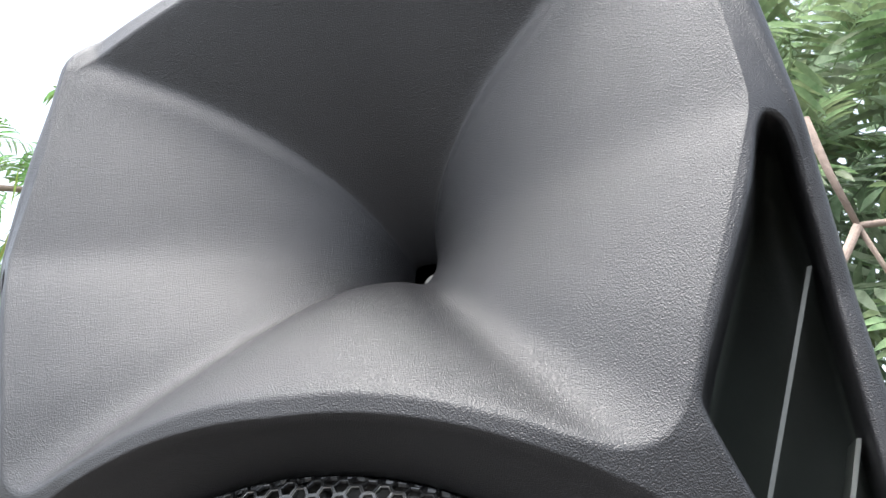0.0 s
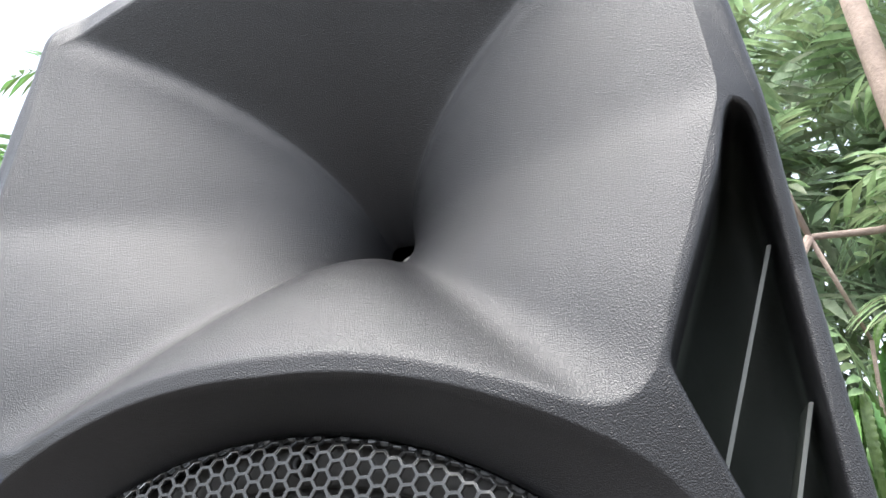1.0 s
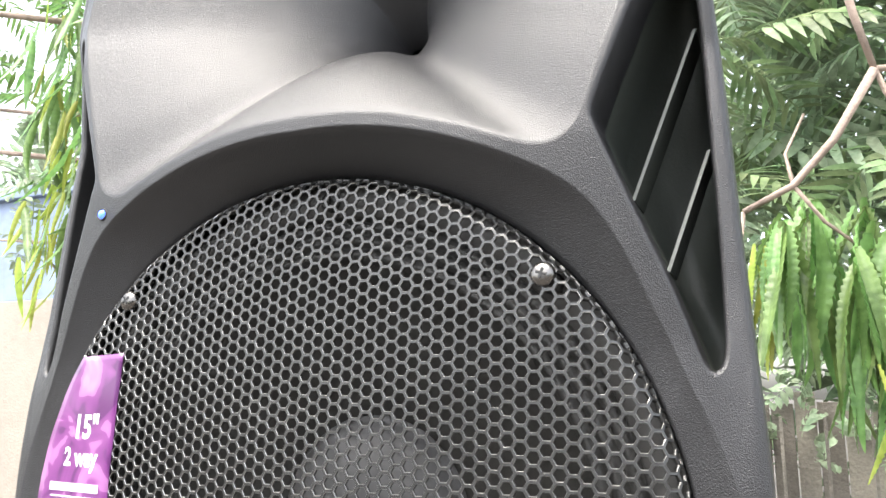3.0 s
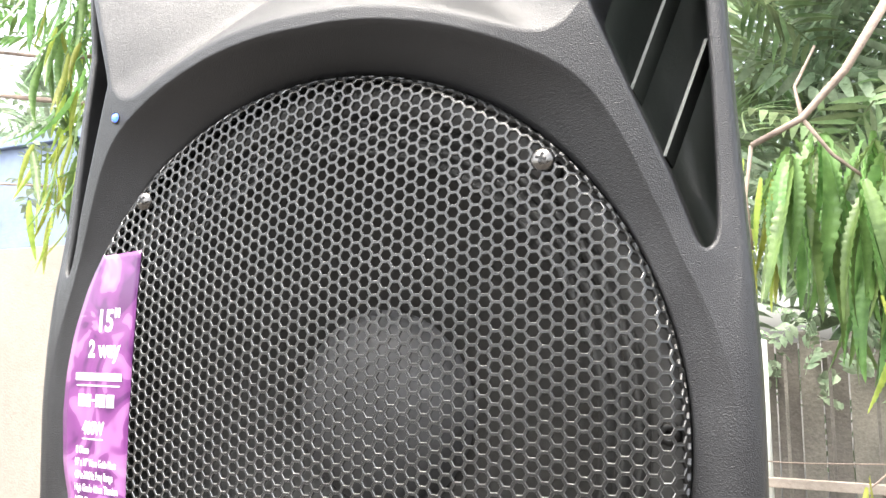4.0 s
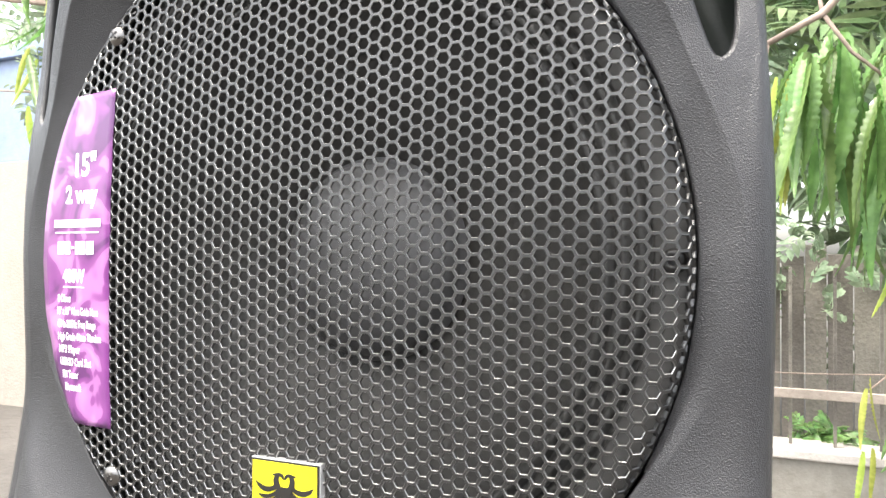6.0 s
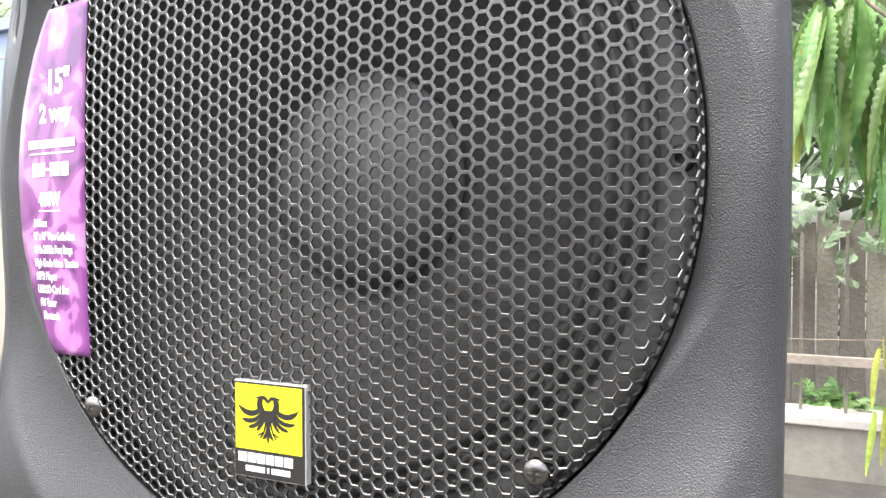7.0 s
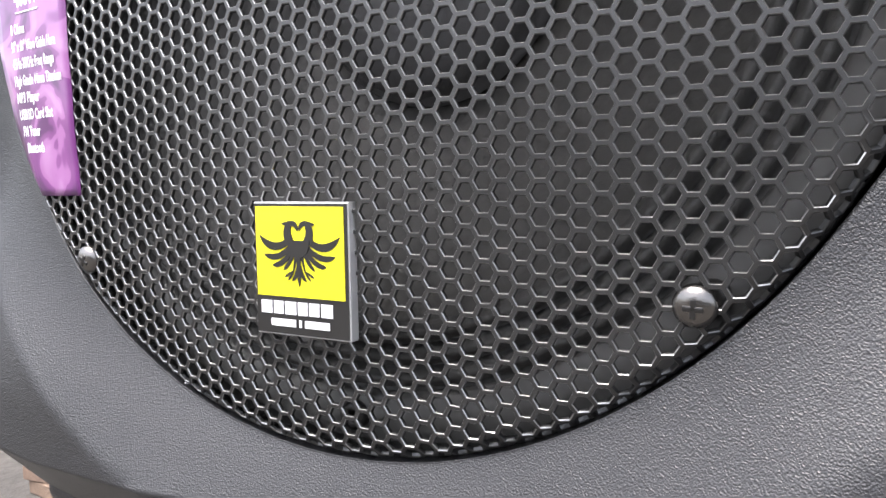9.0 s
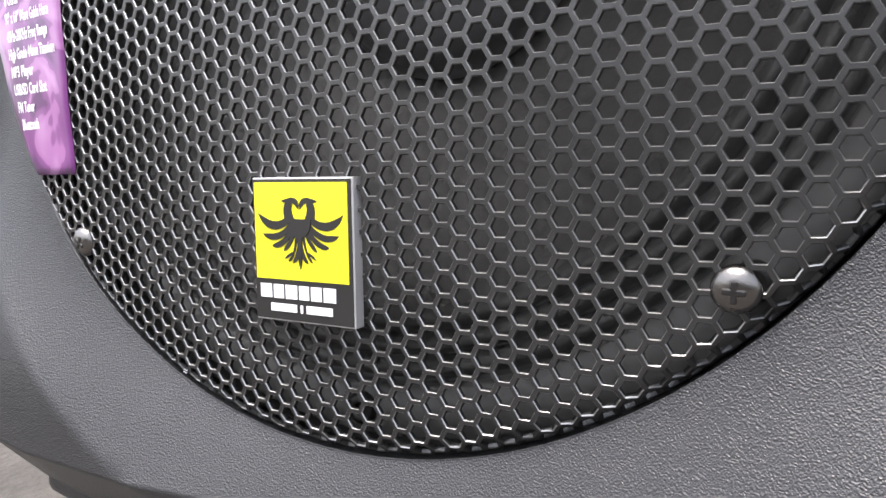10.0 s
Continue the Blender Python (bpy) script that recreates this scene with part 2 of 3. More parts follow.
# height, depth of the outer edge, where its shoulder begins, the outer edge
SHOULDER = np.array([(-0.27, 0.016, 0.204, 0.224), (-0.18, 0.0175, 0.204, 0.2256), (-0.1, 0.018, 0.198, 0.226), (0.0, 0.019, 0.198, 0.228), (0.04, 0.021, 0.196, 0.2278), (0.085, 0.026, 0.192, 0.2252),
                     (0.124, 0.030, 0.186, 0.2233), (0.165, 0.032, 0.173, 0.2213), (0.205, 0.034, 0.162, 0.2196), (0.25, 0.037, 0.171, 0.2176), (0.29, 0.031, 0.186, 0.2151), (0.327, 0.0236, 0.189, 0.212), (0.39, 0.020, 0.180, 0.2046), (0.456, 0.019, 0.165, 0.1947), (0.52, 0.025, 0.165, 0.196)])


def crease(x):
    """Height of the fold above the lower chamfer."""
    return -0.2222 + 0.12 * np.maximum(np.abs(x) - 0.16, 0) + 0.9 * np.maximum(np.abs(x) - 0.19, 0)


def face_depth(x, z):
    """How far the front face lies behind the grille's plane."""
    x, z = np.asarray(x, float), np.asarray(z, float)
    edge, x_in, x_out = (np.interp(z, SHOULDER[:, 0], SHOULDER[:, k]) for k in (1, 2, 3))
    # beside the ports the outer rail itself is level
    level = np.interp(z, (0.08, 0.11, 0.28, 0.32), (0.0, 0.011, 0.011, 0.0))
    u = np.clip((np.abs(x) - x_in) / (x_out - level - x_in), 0, 1)
    u = u * u * (2 - u)
    return face_base(x, z) + (edge - face_base(x_out, z)) * u + 0.9 * np.maximum(crease(x) - z, 0)


CAB = mirror([(0, 0.513), (0.043, 0.509), (0.083, 0.4996), (0.154, 0.4843), (0.182, 0.476), (0.194, 0.4624), (0.1985, 0.4278), (0.204, 0.3954), (0.209, 0.353), (0.2138, 0.3105), (0.2181, 0.2405), (0.2215, 0.1608), (0.2245, 0.1007), (0.2279, 0.0347), (0.2278, -0.032), (0.2262, -0.1037), (0.2256, -0.1633), (0.2258, -0.2120), (0.2232, -0.2385), (0.2130, -0.2535), (0.1850, -0.2620), (0.10, -0.2680), (0, -0.2705)])
MOUTH = mirror([(0, 0.4916), (0.063, 0.4846), (0.125, 0.4703), (0.170, 0.4569), (0.1835, 0.4423), (0.187, 0.388), (0.1909, 0.3317), (0.1889, 0.3173), (0.1703, 0.2623), (0.1614, 0.239), (0.1549, 0.2178), (0.1505, 0.2068), (0.1421, 0.1993), (0.1301, 0.1978), (0.1127, 0.2034), (0.0948, 0.2101), (0.0608, 0.2201), (0.0307, 0.2248), (0, 0.2258)])
PORT = [(0.1989, 0.3199), (0.2039, 0.3153), (0.2063, 0.3011), (0.2087, 0.2624), (0.2105, 0.2), (0.2117, 0.1507), (0.2118, 0.1005), (0.21, 0.0903), (0.2062, 0.0871), (0.2025, 0.0923), (0.1906, 0.1276), (0.1763, 0.1635), (0.1609, 0.2033), (0.1597, 0.2128), (0.1723, 0.2471), (0.1873, 0.2867), (0.1944, 0.3133)]
OPEN_R = [(-90, 0.1975), (-60, 0.1975), (-30, 0.1982), (-10.6, 0.2045), (8.5, 0.2100), (25, 0.2122), (32.5, 0.2152), (40, 0.2223), (46, 0.2284), (50.4, 0.2295), (56.8, 0.2263), (64.8, 0.2226), (77.7, 0.2188), (90, 0.2162)]


def opening_loop(n):
    a = np.linspace(0, 2 * math.pi, n, endpoint=False)
    el = np.degrees(np.arcsin(np.clip(np.sin(a), -1, 1)))
    k, r = np.array(OPEN_R).T
    el_s = sum(np.interp(np.clip(el + d, -90, 90), k, r) * w for d, w in ((-3, 0.25), (0, 0.5), (3, 0.25)))
    return np.stack([el_s * np.cos(a), el_s * np.sin(a)], 1)


def ccw(loop):
    return loop if area(loop) > 0 else loop[::-1]


def front_ring(loop, extra=0.0):
    return [(x, float(face_depth(x, z)) + extra, z) for x, z in loop]


speaker = thing("loudspeaker", "black grained plastic loudspeaker with horn and round grille", "loudspeaker", (0, 0, 0))


def build_cabinet():
    cab = ccw(smooth_loop(CAB, 520))
    # the outer edge is rounder below the ports than beside them
    edge_w = np.interp(cab[:, 1], (-0.1, 0.05, 0.09, 0.32, 0.37), (0.0125, 0.011, 0.0045, 0.0045, 0.009))
    edge = inset(cab, edge_w)
    mouth = ccw(smooth_loop(MOUTH, 420))
    port_r = ccw(smooth_loop(PORT, 220))
    port_l = ccw(np.stack([-port_r[:, 0], port_r[:, 1]], 1))
    opening = ccw(opening_loop(420))
    holes = [mouth, port_r, port_l, opening]
    # the rim of the recess is crisp above and fades out beside the grille
    el = np.degrees(np.arcsin(np.clip(opening[:, 1] / np.hypot(*opening.T), -1, 1)))
    wide = (0.0026, 0.0024, 0.0024, np.interp(el, (-50, -30, -12, 4, 22), (0.0006, 0.003, 0.009, 0.009, 0.0012)))
    lips = [inset(h, -d) for h, d in zip(holes, wide)]
    loops = [edge] + lips
    gx, gz = np.meshgrid(np.arange(-0.23, 0.2301, 0.004), np.arange(-0.26, 0.51, 0.004))
    grid = np.stack([gx.ravel(), gz.ravel()], 1)
    ok = inside(grid, edge)
    for l in lips:
        ok &= ~inside(grid, l)
    grid = grid[ok]
    allb = np.vstack(loops)
    dist = np.sqrt(((grid[:, None] - allb[None]) ** 2).sum(-1)).min(1)
    grid = grid[dist > 0.003]
    # extra rows along the crease of the lower edge
    cx = np.linspace(-0.212, 0.212, 200)
    cz = crease(cx)
    grid = grid[np.abs(grid[:, 1] - crease(grid[:, 0])) > 0.003]
    rows = np.vstack([np.stack([cx, cz + d], 1) for d in (-0.0012, 0.0, 0.0012)])
    ok = inside(rows, edge)
    for l in lips:
        ok &= ~inside(rows, l)
    rows = rows[ok]
    rows = rows[np.sqrt(((rows[:, None] - allb[None]) ** 2).sum(-1)).min(1) > 0.002]
    grid = np.vstack([grid, rows])
    pts, edges = [], []
    for l in loops:
        s = len(pts)
        pts += [Vector(p) for p in l]
        edges += [(s + i, s + (i + 1) % len(l)) for i in range(len(l))]
    pts += [Vector(p) for p in grid]
    from mathutils.geometry import delaunay_2d_cdt
    v, e, f, *_ = delaunay_2d_cdt(pts, edges, [], 0, 1e-7)
    v = np.array([(p.x, p.y) for p in v])
    f = np.array([t for t in f if len(t) == 3])
    mid = v[f].mean(1)
    keep = inside(mid, edge)
    for l in lips:
        keep &= ~inside(mid, l)
    f = f[keep]
    verts = [(x, float(face_depth(x, z)), z) for x, z in v]
    faces = [tuple(t) for t in f]

    def add(rings, flip=False):
        vs, fs = bridge(rings)
        s = len(verts)
        verts.extend(vs)
        faces.extend([tuple(s + i for i in (q[::-1] if flip else q)) for q in fs])

    # rounded outer edge and the sides running back
    rings = [front_ring(edge)]
    for d, y in ((0.66, 0.05), (0.36, 0.2), (0.13, 0.48), (0.02, 0.8), (0.0, 1.0)):
        rings.append([(x, float(face_depth(x0, z0)) + y * max(0.007, 0.85 * w0), z) for (x, z), (x0, z0), w0 in zip(inset(cab, d * edge_w), edge, edge_w)])
    for d, y in ((0.0, 0.09), (0.002, 0.12), (0.02, 0.22), (0.055, 0.34)):
        rings.append([(x, y, z) for x, z in inset(cab, d)])
    add(rings)
    s = len(verts)
    verts.append((0, 0.34, 0.12))
    n = len(cab)
    last = s - n
    faces.extend([(last + i, last + (i + 1) % n, s) for i in range(n)])
    # rounded lips, then the walls of each hole
    def lip_rings(h, lip, soft=False):
        out = [front_ring(lip)]
        w = np.linalg.norm(lip - h, axis=1)
        for d, y in ((-0.66 * w, 0.03 * w), (-0.33 * w, 0.10 * w), (0.0, 0.22 * w)) if soft else ((-0.55 * w, 0.12 * w), (-0.18 * w, 0.45 * w), (0.0, 1.05 * w)):
            out.append([(x, float(face_depth(x0, z0)) + y0, z) for (x, z), (x0, z0), y0 in zip(inset(h, d * np.ones(len(h))), lip, y * np.ones(len(h)))])
        return out
    # horn
    rings = lip_rings(mouth, lips[0], True)
    n = len(mouth)
    tx, tz, ty = 0.006, 0.320, 0.142
    ang = np.unwrap(np.arctan2(mouth[:, 1] - tz, mouth[:, 0] - tx))
    c, sn = np.cos(ang), np.sin(ang)
    throat = np.stack([tx + 0.009 * np.sign(c) * np.abs(c) ** 0.5, tz + 0.012 * np.sign(sn) * np.abs(sn) ** 0.5], 1)
    y0 = np.array([p[1] for p in rings[-1]])
    for k in range(1, 41):
        s_ = k / 40
        low = np.clip(-sn, 0, 1) ** 0.7
        wide_a = 0.88 * (1 - s_) ** (2.4 + 0.8 * low) + 0.12 * (1 - s_)
        high_a = 0.88 * (1 - s_) ** (1.35 + 1.85 * low) + 0.12 * (1 - s_)
        q = throat + (mouth - throat) * np.stack([wide_a, high_a], 1)
        # the folds soften towards the throat
        m = int(2 + 12 * min(1, 2.5 * s_))
        q = sum(np.roll(q, j, 0) for j in range(-m, m + 1)) / (2 * m + 1) if k < 40 else q
        y = y0 + (ty - y0) * s_
        rings.append([(q[i, 0], y[i], q[i, 1]) for i in range(n)])
    add(rings, True)
    # ports
    for h, lip in ((port_r, lips[1]), (port_l, lips[2])):
        r = lip_rings(h, lip)
        for y in (0.02, 0.035):
            r.append([(x, y0_[1] + y, z) for (x, z), y0_ in zip(h, r[3])])
        add(r, True)
    # recess wall from the opening to the grille seat
    rings = lip_rings(opening, lips[3], True)
    a = np.arctan2(opening[:, 1], opening[:, 0])
    seat = np.stack([0.1976 * np.cos(a), 0.1976 * np.sin(a)], 1)
    seat = np.where((np.hypot(*opening.T) < 0.1990)[:, None], opening, seat)
    yl = np.array([p[1] for p in rings[-1]])
    for s_ in (0.15, 0.4, 0.7, 0.9, 1.0):
        q = opening + (seat - opening) * s_**1.15
        y = yl + (np.maximum(0.020, yl + 0.002) - yl) * s_
        rings.append([(q[i, 0], y[i], q[i, 1]) for i in range(len(q))])
    rings.append([(x, 0.055, z) for x, z in seat])
    add(rings, True)
    me = mesh_from("cabinet", verts, faces, PLASTIC)
    part_mesh("cabinet", me, speaker, "black plastic cabinet with leather-like grain")
    # chamber walls behind each port, with two slanted vanes
    for sx, h in ((1, port_r), (-1, port_l)):
        base = [float(face_depth(x, z)) + 0.0024 + 0.034 for x, z in h]
        rings = [[(x, y, z) for (x, z), y in zip(h, base)], [(x, 0.10, z) for x, z in h]]
        v2, f2 = bridge(rings, cap=True)
        part_mesh("port_tube", mesh_from("port_tube", v2, f2, PORT_IN), speaker, "dark smooth plastic port")
        for (xa, za), (xb, zb) in (((0.2056, 0.267), (0.1723, 0.1728)), ((0.2088, 0.1997), (0.1876, 0.136))):
            a, b = Vector((sx * xa, 0.052, za)), Vector((sx * xb, 0.037, zb))
            w = 0.0009
            v2 = [a + Vector((-w, 0, 0)), a + Vector((w, 0, 0)), b + Vector((w, 0, 0)), b + Vector((-w, 0, 0))]
            v2 += [p + Vector((0, 0.03, 0)) for p in v2]
            f2 = [(0, 1, 2, 3), (4, 7, 6, 5), (0, 4, 5, 1), (1, 5, 6, 2), (2, 6, 7, 3), (3, 7, 4, 0)]
            vane = mesh_from("port_vane", v2, f2, VANE, False)
            vane.materials.append(PORT_IN)
            for face in list(vane.polygons)[1:]:
                face.material_index = 1
            part_mesh("port_vane", vane, speaker, "thin pale-edged vane")


build_cabinet()

# throat plate deep in the horn
v, f = tube([(0.0130, 0.138, 0.3145), (0.0130, 0.1415, 0.3155)], [0.0085, 0.0085], 16)
part_mesh("horn_throat", mesh_from("horn_throat", v, f, PALE, False), speaker, "pale driver mouth")

# driver behind the grille
v, f = lathe([(0.1975, 0.046), (0.1975, 0.032), (0.195, 0.0305), (0.179, 0.0305), (0.1775, 0.034), (0.1775, 0.046)], 128)
basket = part_mesh("driver_frame", mesh_from("driver_frame", v, f, BASKET), speaker, "dark metal driver frame")
prof = [(0.1775, 0.036)]
for k in range(3):
    for j in range(7):
        u = j / 6
        prof.append((0.1765 - 0.0085 * (k + u), 0.0385 - 0.0055 * math.sin(math.pi * u)))
v, f = lathe(prof, 128)
part_mesh("driver_surround", mesh_from("driver_surround", v, f, RUBBER), speaker, "rippled cloth surround")
prof = [(0.151, 0.0385)]
for j in range(1, 13):
    u = j / 12
    prof.append((0.151 - 0.093 * u, 0.0385 + 0.058 * u ** 0.93))
v, f = lathe(prof, 128)
part_mesh("driver_cone", mesh_from("driver_cone", v, f, PAPER), speaker, "dark paper cone")
prof = [(0.0635, 0.0920), (0.062, 0.0890)]
for j in range(0, 11):
    u = j / 10 * math.pi / 2
    prof.append((0.060 * math.cos(u) + 1e-5, 0.0885 - 0.026 * math.sin(u)))
v, f = lathe(prof, 96)
part_mesh("dust_cap", mesh_from("dust_cap", v, f, CAP), speaker, "domed dark dust cap")
for k in range(8):
    a = radians(45 * k)
    v, f = lathe([(0.006, 0.0305), (0.0058, 0.0280), (0.004, 0.0268), (0.0022, 0.0268), (0.002, 0.0295)], 14)
    me = mesh_from("driver_screw", [(x + 0.1865 * math.cos(a), y, z + 0.1865 * math.sin(a)) for x, y, z in v], f, BADGE_BLACK)
    part_mesh("driver_screw", me, speaker)


# ---- grille: steel sheet with hexagonal holes, flat front, rolled rim
PITCH, R_FLAT, R_BEND = 0.0071, 0.1885, 0.0085
R_RIM = R_FLAT + R_BEND
LX, LZ, LEAN = 0.0031, 0.0009, radians(-1.0)


def grille_depth(r):
    """Depth of the sheet's front at a distance from the middle."""
    u = np.clip((np.asarray(r) - R_FLAT) / (R_RIM - R_FLAT), 0, 1)
    return 0.010 * (np.asarray(r) / 0.185) ** 2 + 0.009 * (1 - np.sqrt(np.maximum(1 - u**2, 0)))


def build_grille():
    cells = []
    dx = PITCH * math.sqrt(3) / 2
    n = int(0.2 / dx) + 2
    for i in range(-n, n + 1):
        for j in range(-32, 33):
            x, z = LX + i * dx, LZ + (j + 0.5 * (i % 2)) * PITCH
            x, z = x * math.cos(LEAN) - z * math.sin(LEAN), x * math.sin(LEAN) + z * math.cos(LEAN)
            if math.hypot(x, z) < R_FLAT + R_BEND * math.pi / 2 + 0.004:
                cells.append((x, z))
    hexv = np.array([(math.cos(math.pi / 3 * k), math.sin(math.pi / 3 * k)) for k in range(6)])
    outer = hexv * PITCH / math.sqrt(3)
    rings = [(outer, 0.0), (hexv * 0.00342, 0.0), (hexv * 0.00313, 0.0004), (hexv * 0.00303, 0.0016)]
    verts, faces = [], []
    for x, z in cells:
        s = len(verts)
        for off, dy in rings:
            for ox, oz in off:
                px, pz = x + ox, z + oz
                # the sheet is flat, then bends back round the rim
                r = math.hypot(px, pz)
                bend = min(max(r - R_FLAT, 0) / R_BEND, math.pi / 2)
                back = max(r - R_FLAT - R_BEND * math.pi / 2, 0)
                q = min(r, R_FLAT) + (R_BEND - dy) * math.sin(bend)
                y = 0.010 * (min(q, R_RIM) / 0.185) ** 2 + R_BEND - (R_BEND - dy) * math.cos(bend) + back
                verts.append((px * q / max(r, 1e-9), y, pz * q / max(r, 1e-9)))
        for k in range(3):
            for i in range(6):
                j = (i + 1) % 6
                faces.append((s + 6 * k + i, s + 6 * k + j, s + 6 * k + 6 + j, s + 6 * k + 6 + i))
    me = mesh_from("grille", verts, faces, STEEL, False)
    # paler bevel round each hole paints in the light caught by its edges
    me.materials.append(STEEL_EDGE)
    me.polygons.foreach_set("material_index", [1 if (i % 18) // 6 == 1 and math.hypot(*cells[i // 18]) < R_FLAT + 0.004 else 0 for i in range(len(faces))])
    g = part_mesh("grille", me, speaker, "black steel grille with hexagonal holes")
    v, f = lathe([(R_RIM, 0.0232), (R_RIM + 0.0003, 0.0240), (R_RIM + 0.0003, 0.036), (R_RIM - 0.001, 0.036), (R_RIM - 0.001, 0.0235)], 160)
    part_mesh("grille_rim", mesh_from("grille_rim", v, f, STEEL), g, "rolled steel rim")
    return g


grille = build_grille()


def build_screw(x, z, turn):
    v, f = lathe([(0.0001, -0.0029), (0.0026, -0.0027), (0.0046, -0.0020), (0.0058, -0.0009), (0.0062, 0.0), (0.0062, 0.0018)], 28)
    m = Matrix.Translation((x, 0.0098, z)) @ Matrix.Rotation(math.radians(6) * (1 if z < 0 else -1), 4, "X") @ Matrix.Rotation(turn, 4, "Y")
    me = mesh_from("grille_screw", [m @ Vector(p) for p in v], f, CHROME)
    s = part_mesh("grille_screw", me, grille, "domed nickel cross-head screw")
    # cross recess: not cut, black bars paint in its shade
    for a in (0, math.pi / 2):
        mm = m @ Matrix.Rotation(a, 4, "Y")
        bm = box_bm(-0.0029, 0.0029, -0.0031, -0.0016, -0.00085, 0.00085, 0.0004)
        bm.transform(mm)
        part("cross_shade", bm, BADGE_BLACK, s, "black bar standing in for a cross recess's shade", False)
    return s


for x, z, turn in ((0.132, 0.134, 0.3), (-0.130, 0.132, 0.9), (0.131, -0.1315, 0.05), (-0.131, -0.129, 0.6)):
    build_screw(x, z, turn)

# ---- a chip of white paint on the grille's lower edge
v, f = lathe([(0.0001, -0.0006), (0.0010, -0.0004), (0.0012, 0.0008)], 8)
part_mesh("paint_chip", mesh_from("paint_chip", [(x - 0.0800, y + 0.0168, z - 0.1812) for x, y, z in v], f, WHITE), speaker, "tiny white chip")

# ---- status light
v, f = lathe([(0.0042, 0.001), (0.0042, -0.0006), (0.0034, -0.0010), (0.0030, 0.0008)], 20)
ly = float(face_depth(-0.1485, 0.1862))
me = mesh_from("led_bezel", [(x - 0.1485, y + ly, z + 0.1862) for x, y, z in v], f, BADGE_BLACK)
led = part_mesh("status_light", me, speaker, "small blue status light in a dark bezel")
v, f = lathe([(0.0031, 0.0006), (0.0026, -0.0012), (0.0014, -0.0019), (0.0001, -0.0021)], 16)
part_mesh("lens", mesh_from("lens", [(x - 0.1485, y + ly, z + 0.1862) for x, y, z in v], f, LED_LENS), led, "blue lens")


# ---- text helper
def text_mesh(body, size, x, z, y, width=None, shear=0.0, align="LEFT", bold=0.0):
    cu = bpy.data.curves.new("lettering", "FONT")
    cu.body, cu.size, cu.align_x, cu.shear, cu.offset = body, size, align, shear, bold
    cu.resolution_u = 3
    tmp = bpy.data.objects.new("lettering", cu)
    scene.collection.objects.link(tmp)
    bpy.context.view_layer.update()
    me = bpy.data.meshes.new_from_object(tmp.evaluated_get(bpy.context.evaluated_depsgraph_get()))
    w = max(v.co.x for v in me.vertices) - min(v.co.x for v in me.vertices)
    x_min = min(v.co.x for v in me.vertices)
    k = (width / w) if width else 1.0
    for v in me.vertices:
        px, pz = x + (v.co.x - x_min) * k, z + v.co.y
        v.co = Vector((px, float(grille_depth(math.hypot(px, pz))) + y, pz))
    bpy.data.objects.remove(tmp)
    bpy.data.curves.remove(cu)
    me.materials.clear()
    me.materials.append(WHITE)
    return me


def bar_mesh(x0, x1, z0, z1, y, mat, t=0.0003, on_grille=False):
    bm = box_bm(x0, x1, y - t, y, z0, z1)
    if on_grille:
        for v in bm.verts:
            v.co.y += float(grille_depth(math.hypot(v.co.x, v.co.z)))
    me = bpy.data.meshes.new("print_bar")
    bm.to_mesh(me)
    bm.free()
    me.materials.append(mat)
    return me


# ---- purple specification label
def build_label():
    top, bottom = 0.1, -0.1005
    n = 60
    right, left = [], []
    for i in range(n + 1):
        z = top + (bottom - top) * i / n
        xr = -0.1272 - 0.0020 * i / n
        xl = -math.sqrt(0.1918**2 - z * z) + 0.0007 * math.sin(z * 210)
        zl = z - 0.002 * (1 - i / n)
        right.append((xr, z))
        left.append((xl, zl))
    verts, faces, m = [], [], 10
    for i in range(n + 1):
        for j in range(m + 1):
            u = j / m
            x = left[i][0] + (right[i][0] - left[i][0]) * u
            z = left[i][1] + (right[i][1] - left[i][1]) * u
            r = math.hypot(x, z)
            lift = 0.0004 * math.sin(z * 90 + x * 60)
            verts.append((x, float(grille_depth(r)) - 0.0007 - abs(lift), z))
    for i in range(n):
        for j in range(m):
            a = i * (m + 1) + j
            faces.append((a, a + 1, a + m + 2, a + m + 1))
    me = mesh_from("spec_label", verts, faces, PURPLE)
    ob = new("spec_label", me)
    mod = ob.modifiers.new("thickness", "SOLIDIFY")
    mod.thickness, mod.offset = 0.0003, 0
    return tagged(ob, "purple printed specification label stuck on the grille", "label")


label_ob = build_label()
TY = -0.0013
LINES = [('15"', 0.0142, -0.1604, 0.0497, 0.0190, 0.0004), ("2 way", 0.0108, -0.1690, 0.0335, 0.0300, 0.0004), ("400W", 0.0078, -0.1707, -0.0145, 0.0208, 0.0004),
         ("8 Ohms", 0.0048, -0.1758, -0.0268, 0.0125, 0.0), ("90\u00b0 x 60\u00b0 Wave Guide Horn", 0.0048, -0.1765, -0.0345, 0.0385, 0.0), ("45Hz-20KHz Freq Range", 0.0048, -0.1762, -0.0422, 0.0360, 0.0),
         ("High Grade 44mm Titanium", 0.0048, -0.1757, -0.0499, 0.0402, 0.0), ("MP3 Player", 0.0048, -0.1748, -0.0576, 0.0200, 0.0), ("USB/SD Card Slot", 0.0048, -0.1738, -0.0653, 0.0290, 0.0),
         ("FM Tuner", 0.0048, -0.1718, -0.0730, 0.0150, 0.0), ("Bluetooth", 0.0048, -0.1695, -0.0806, 0.0147, 0.0)]
for body, size, x, z, w, bold in LINES:
    part_mesh("lettering", text_mesh(body, size * 1.35, x, z, TY, w, bold=bold + 0.0002), label_ob, "white lettering")
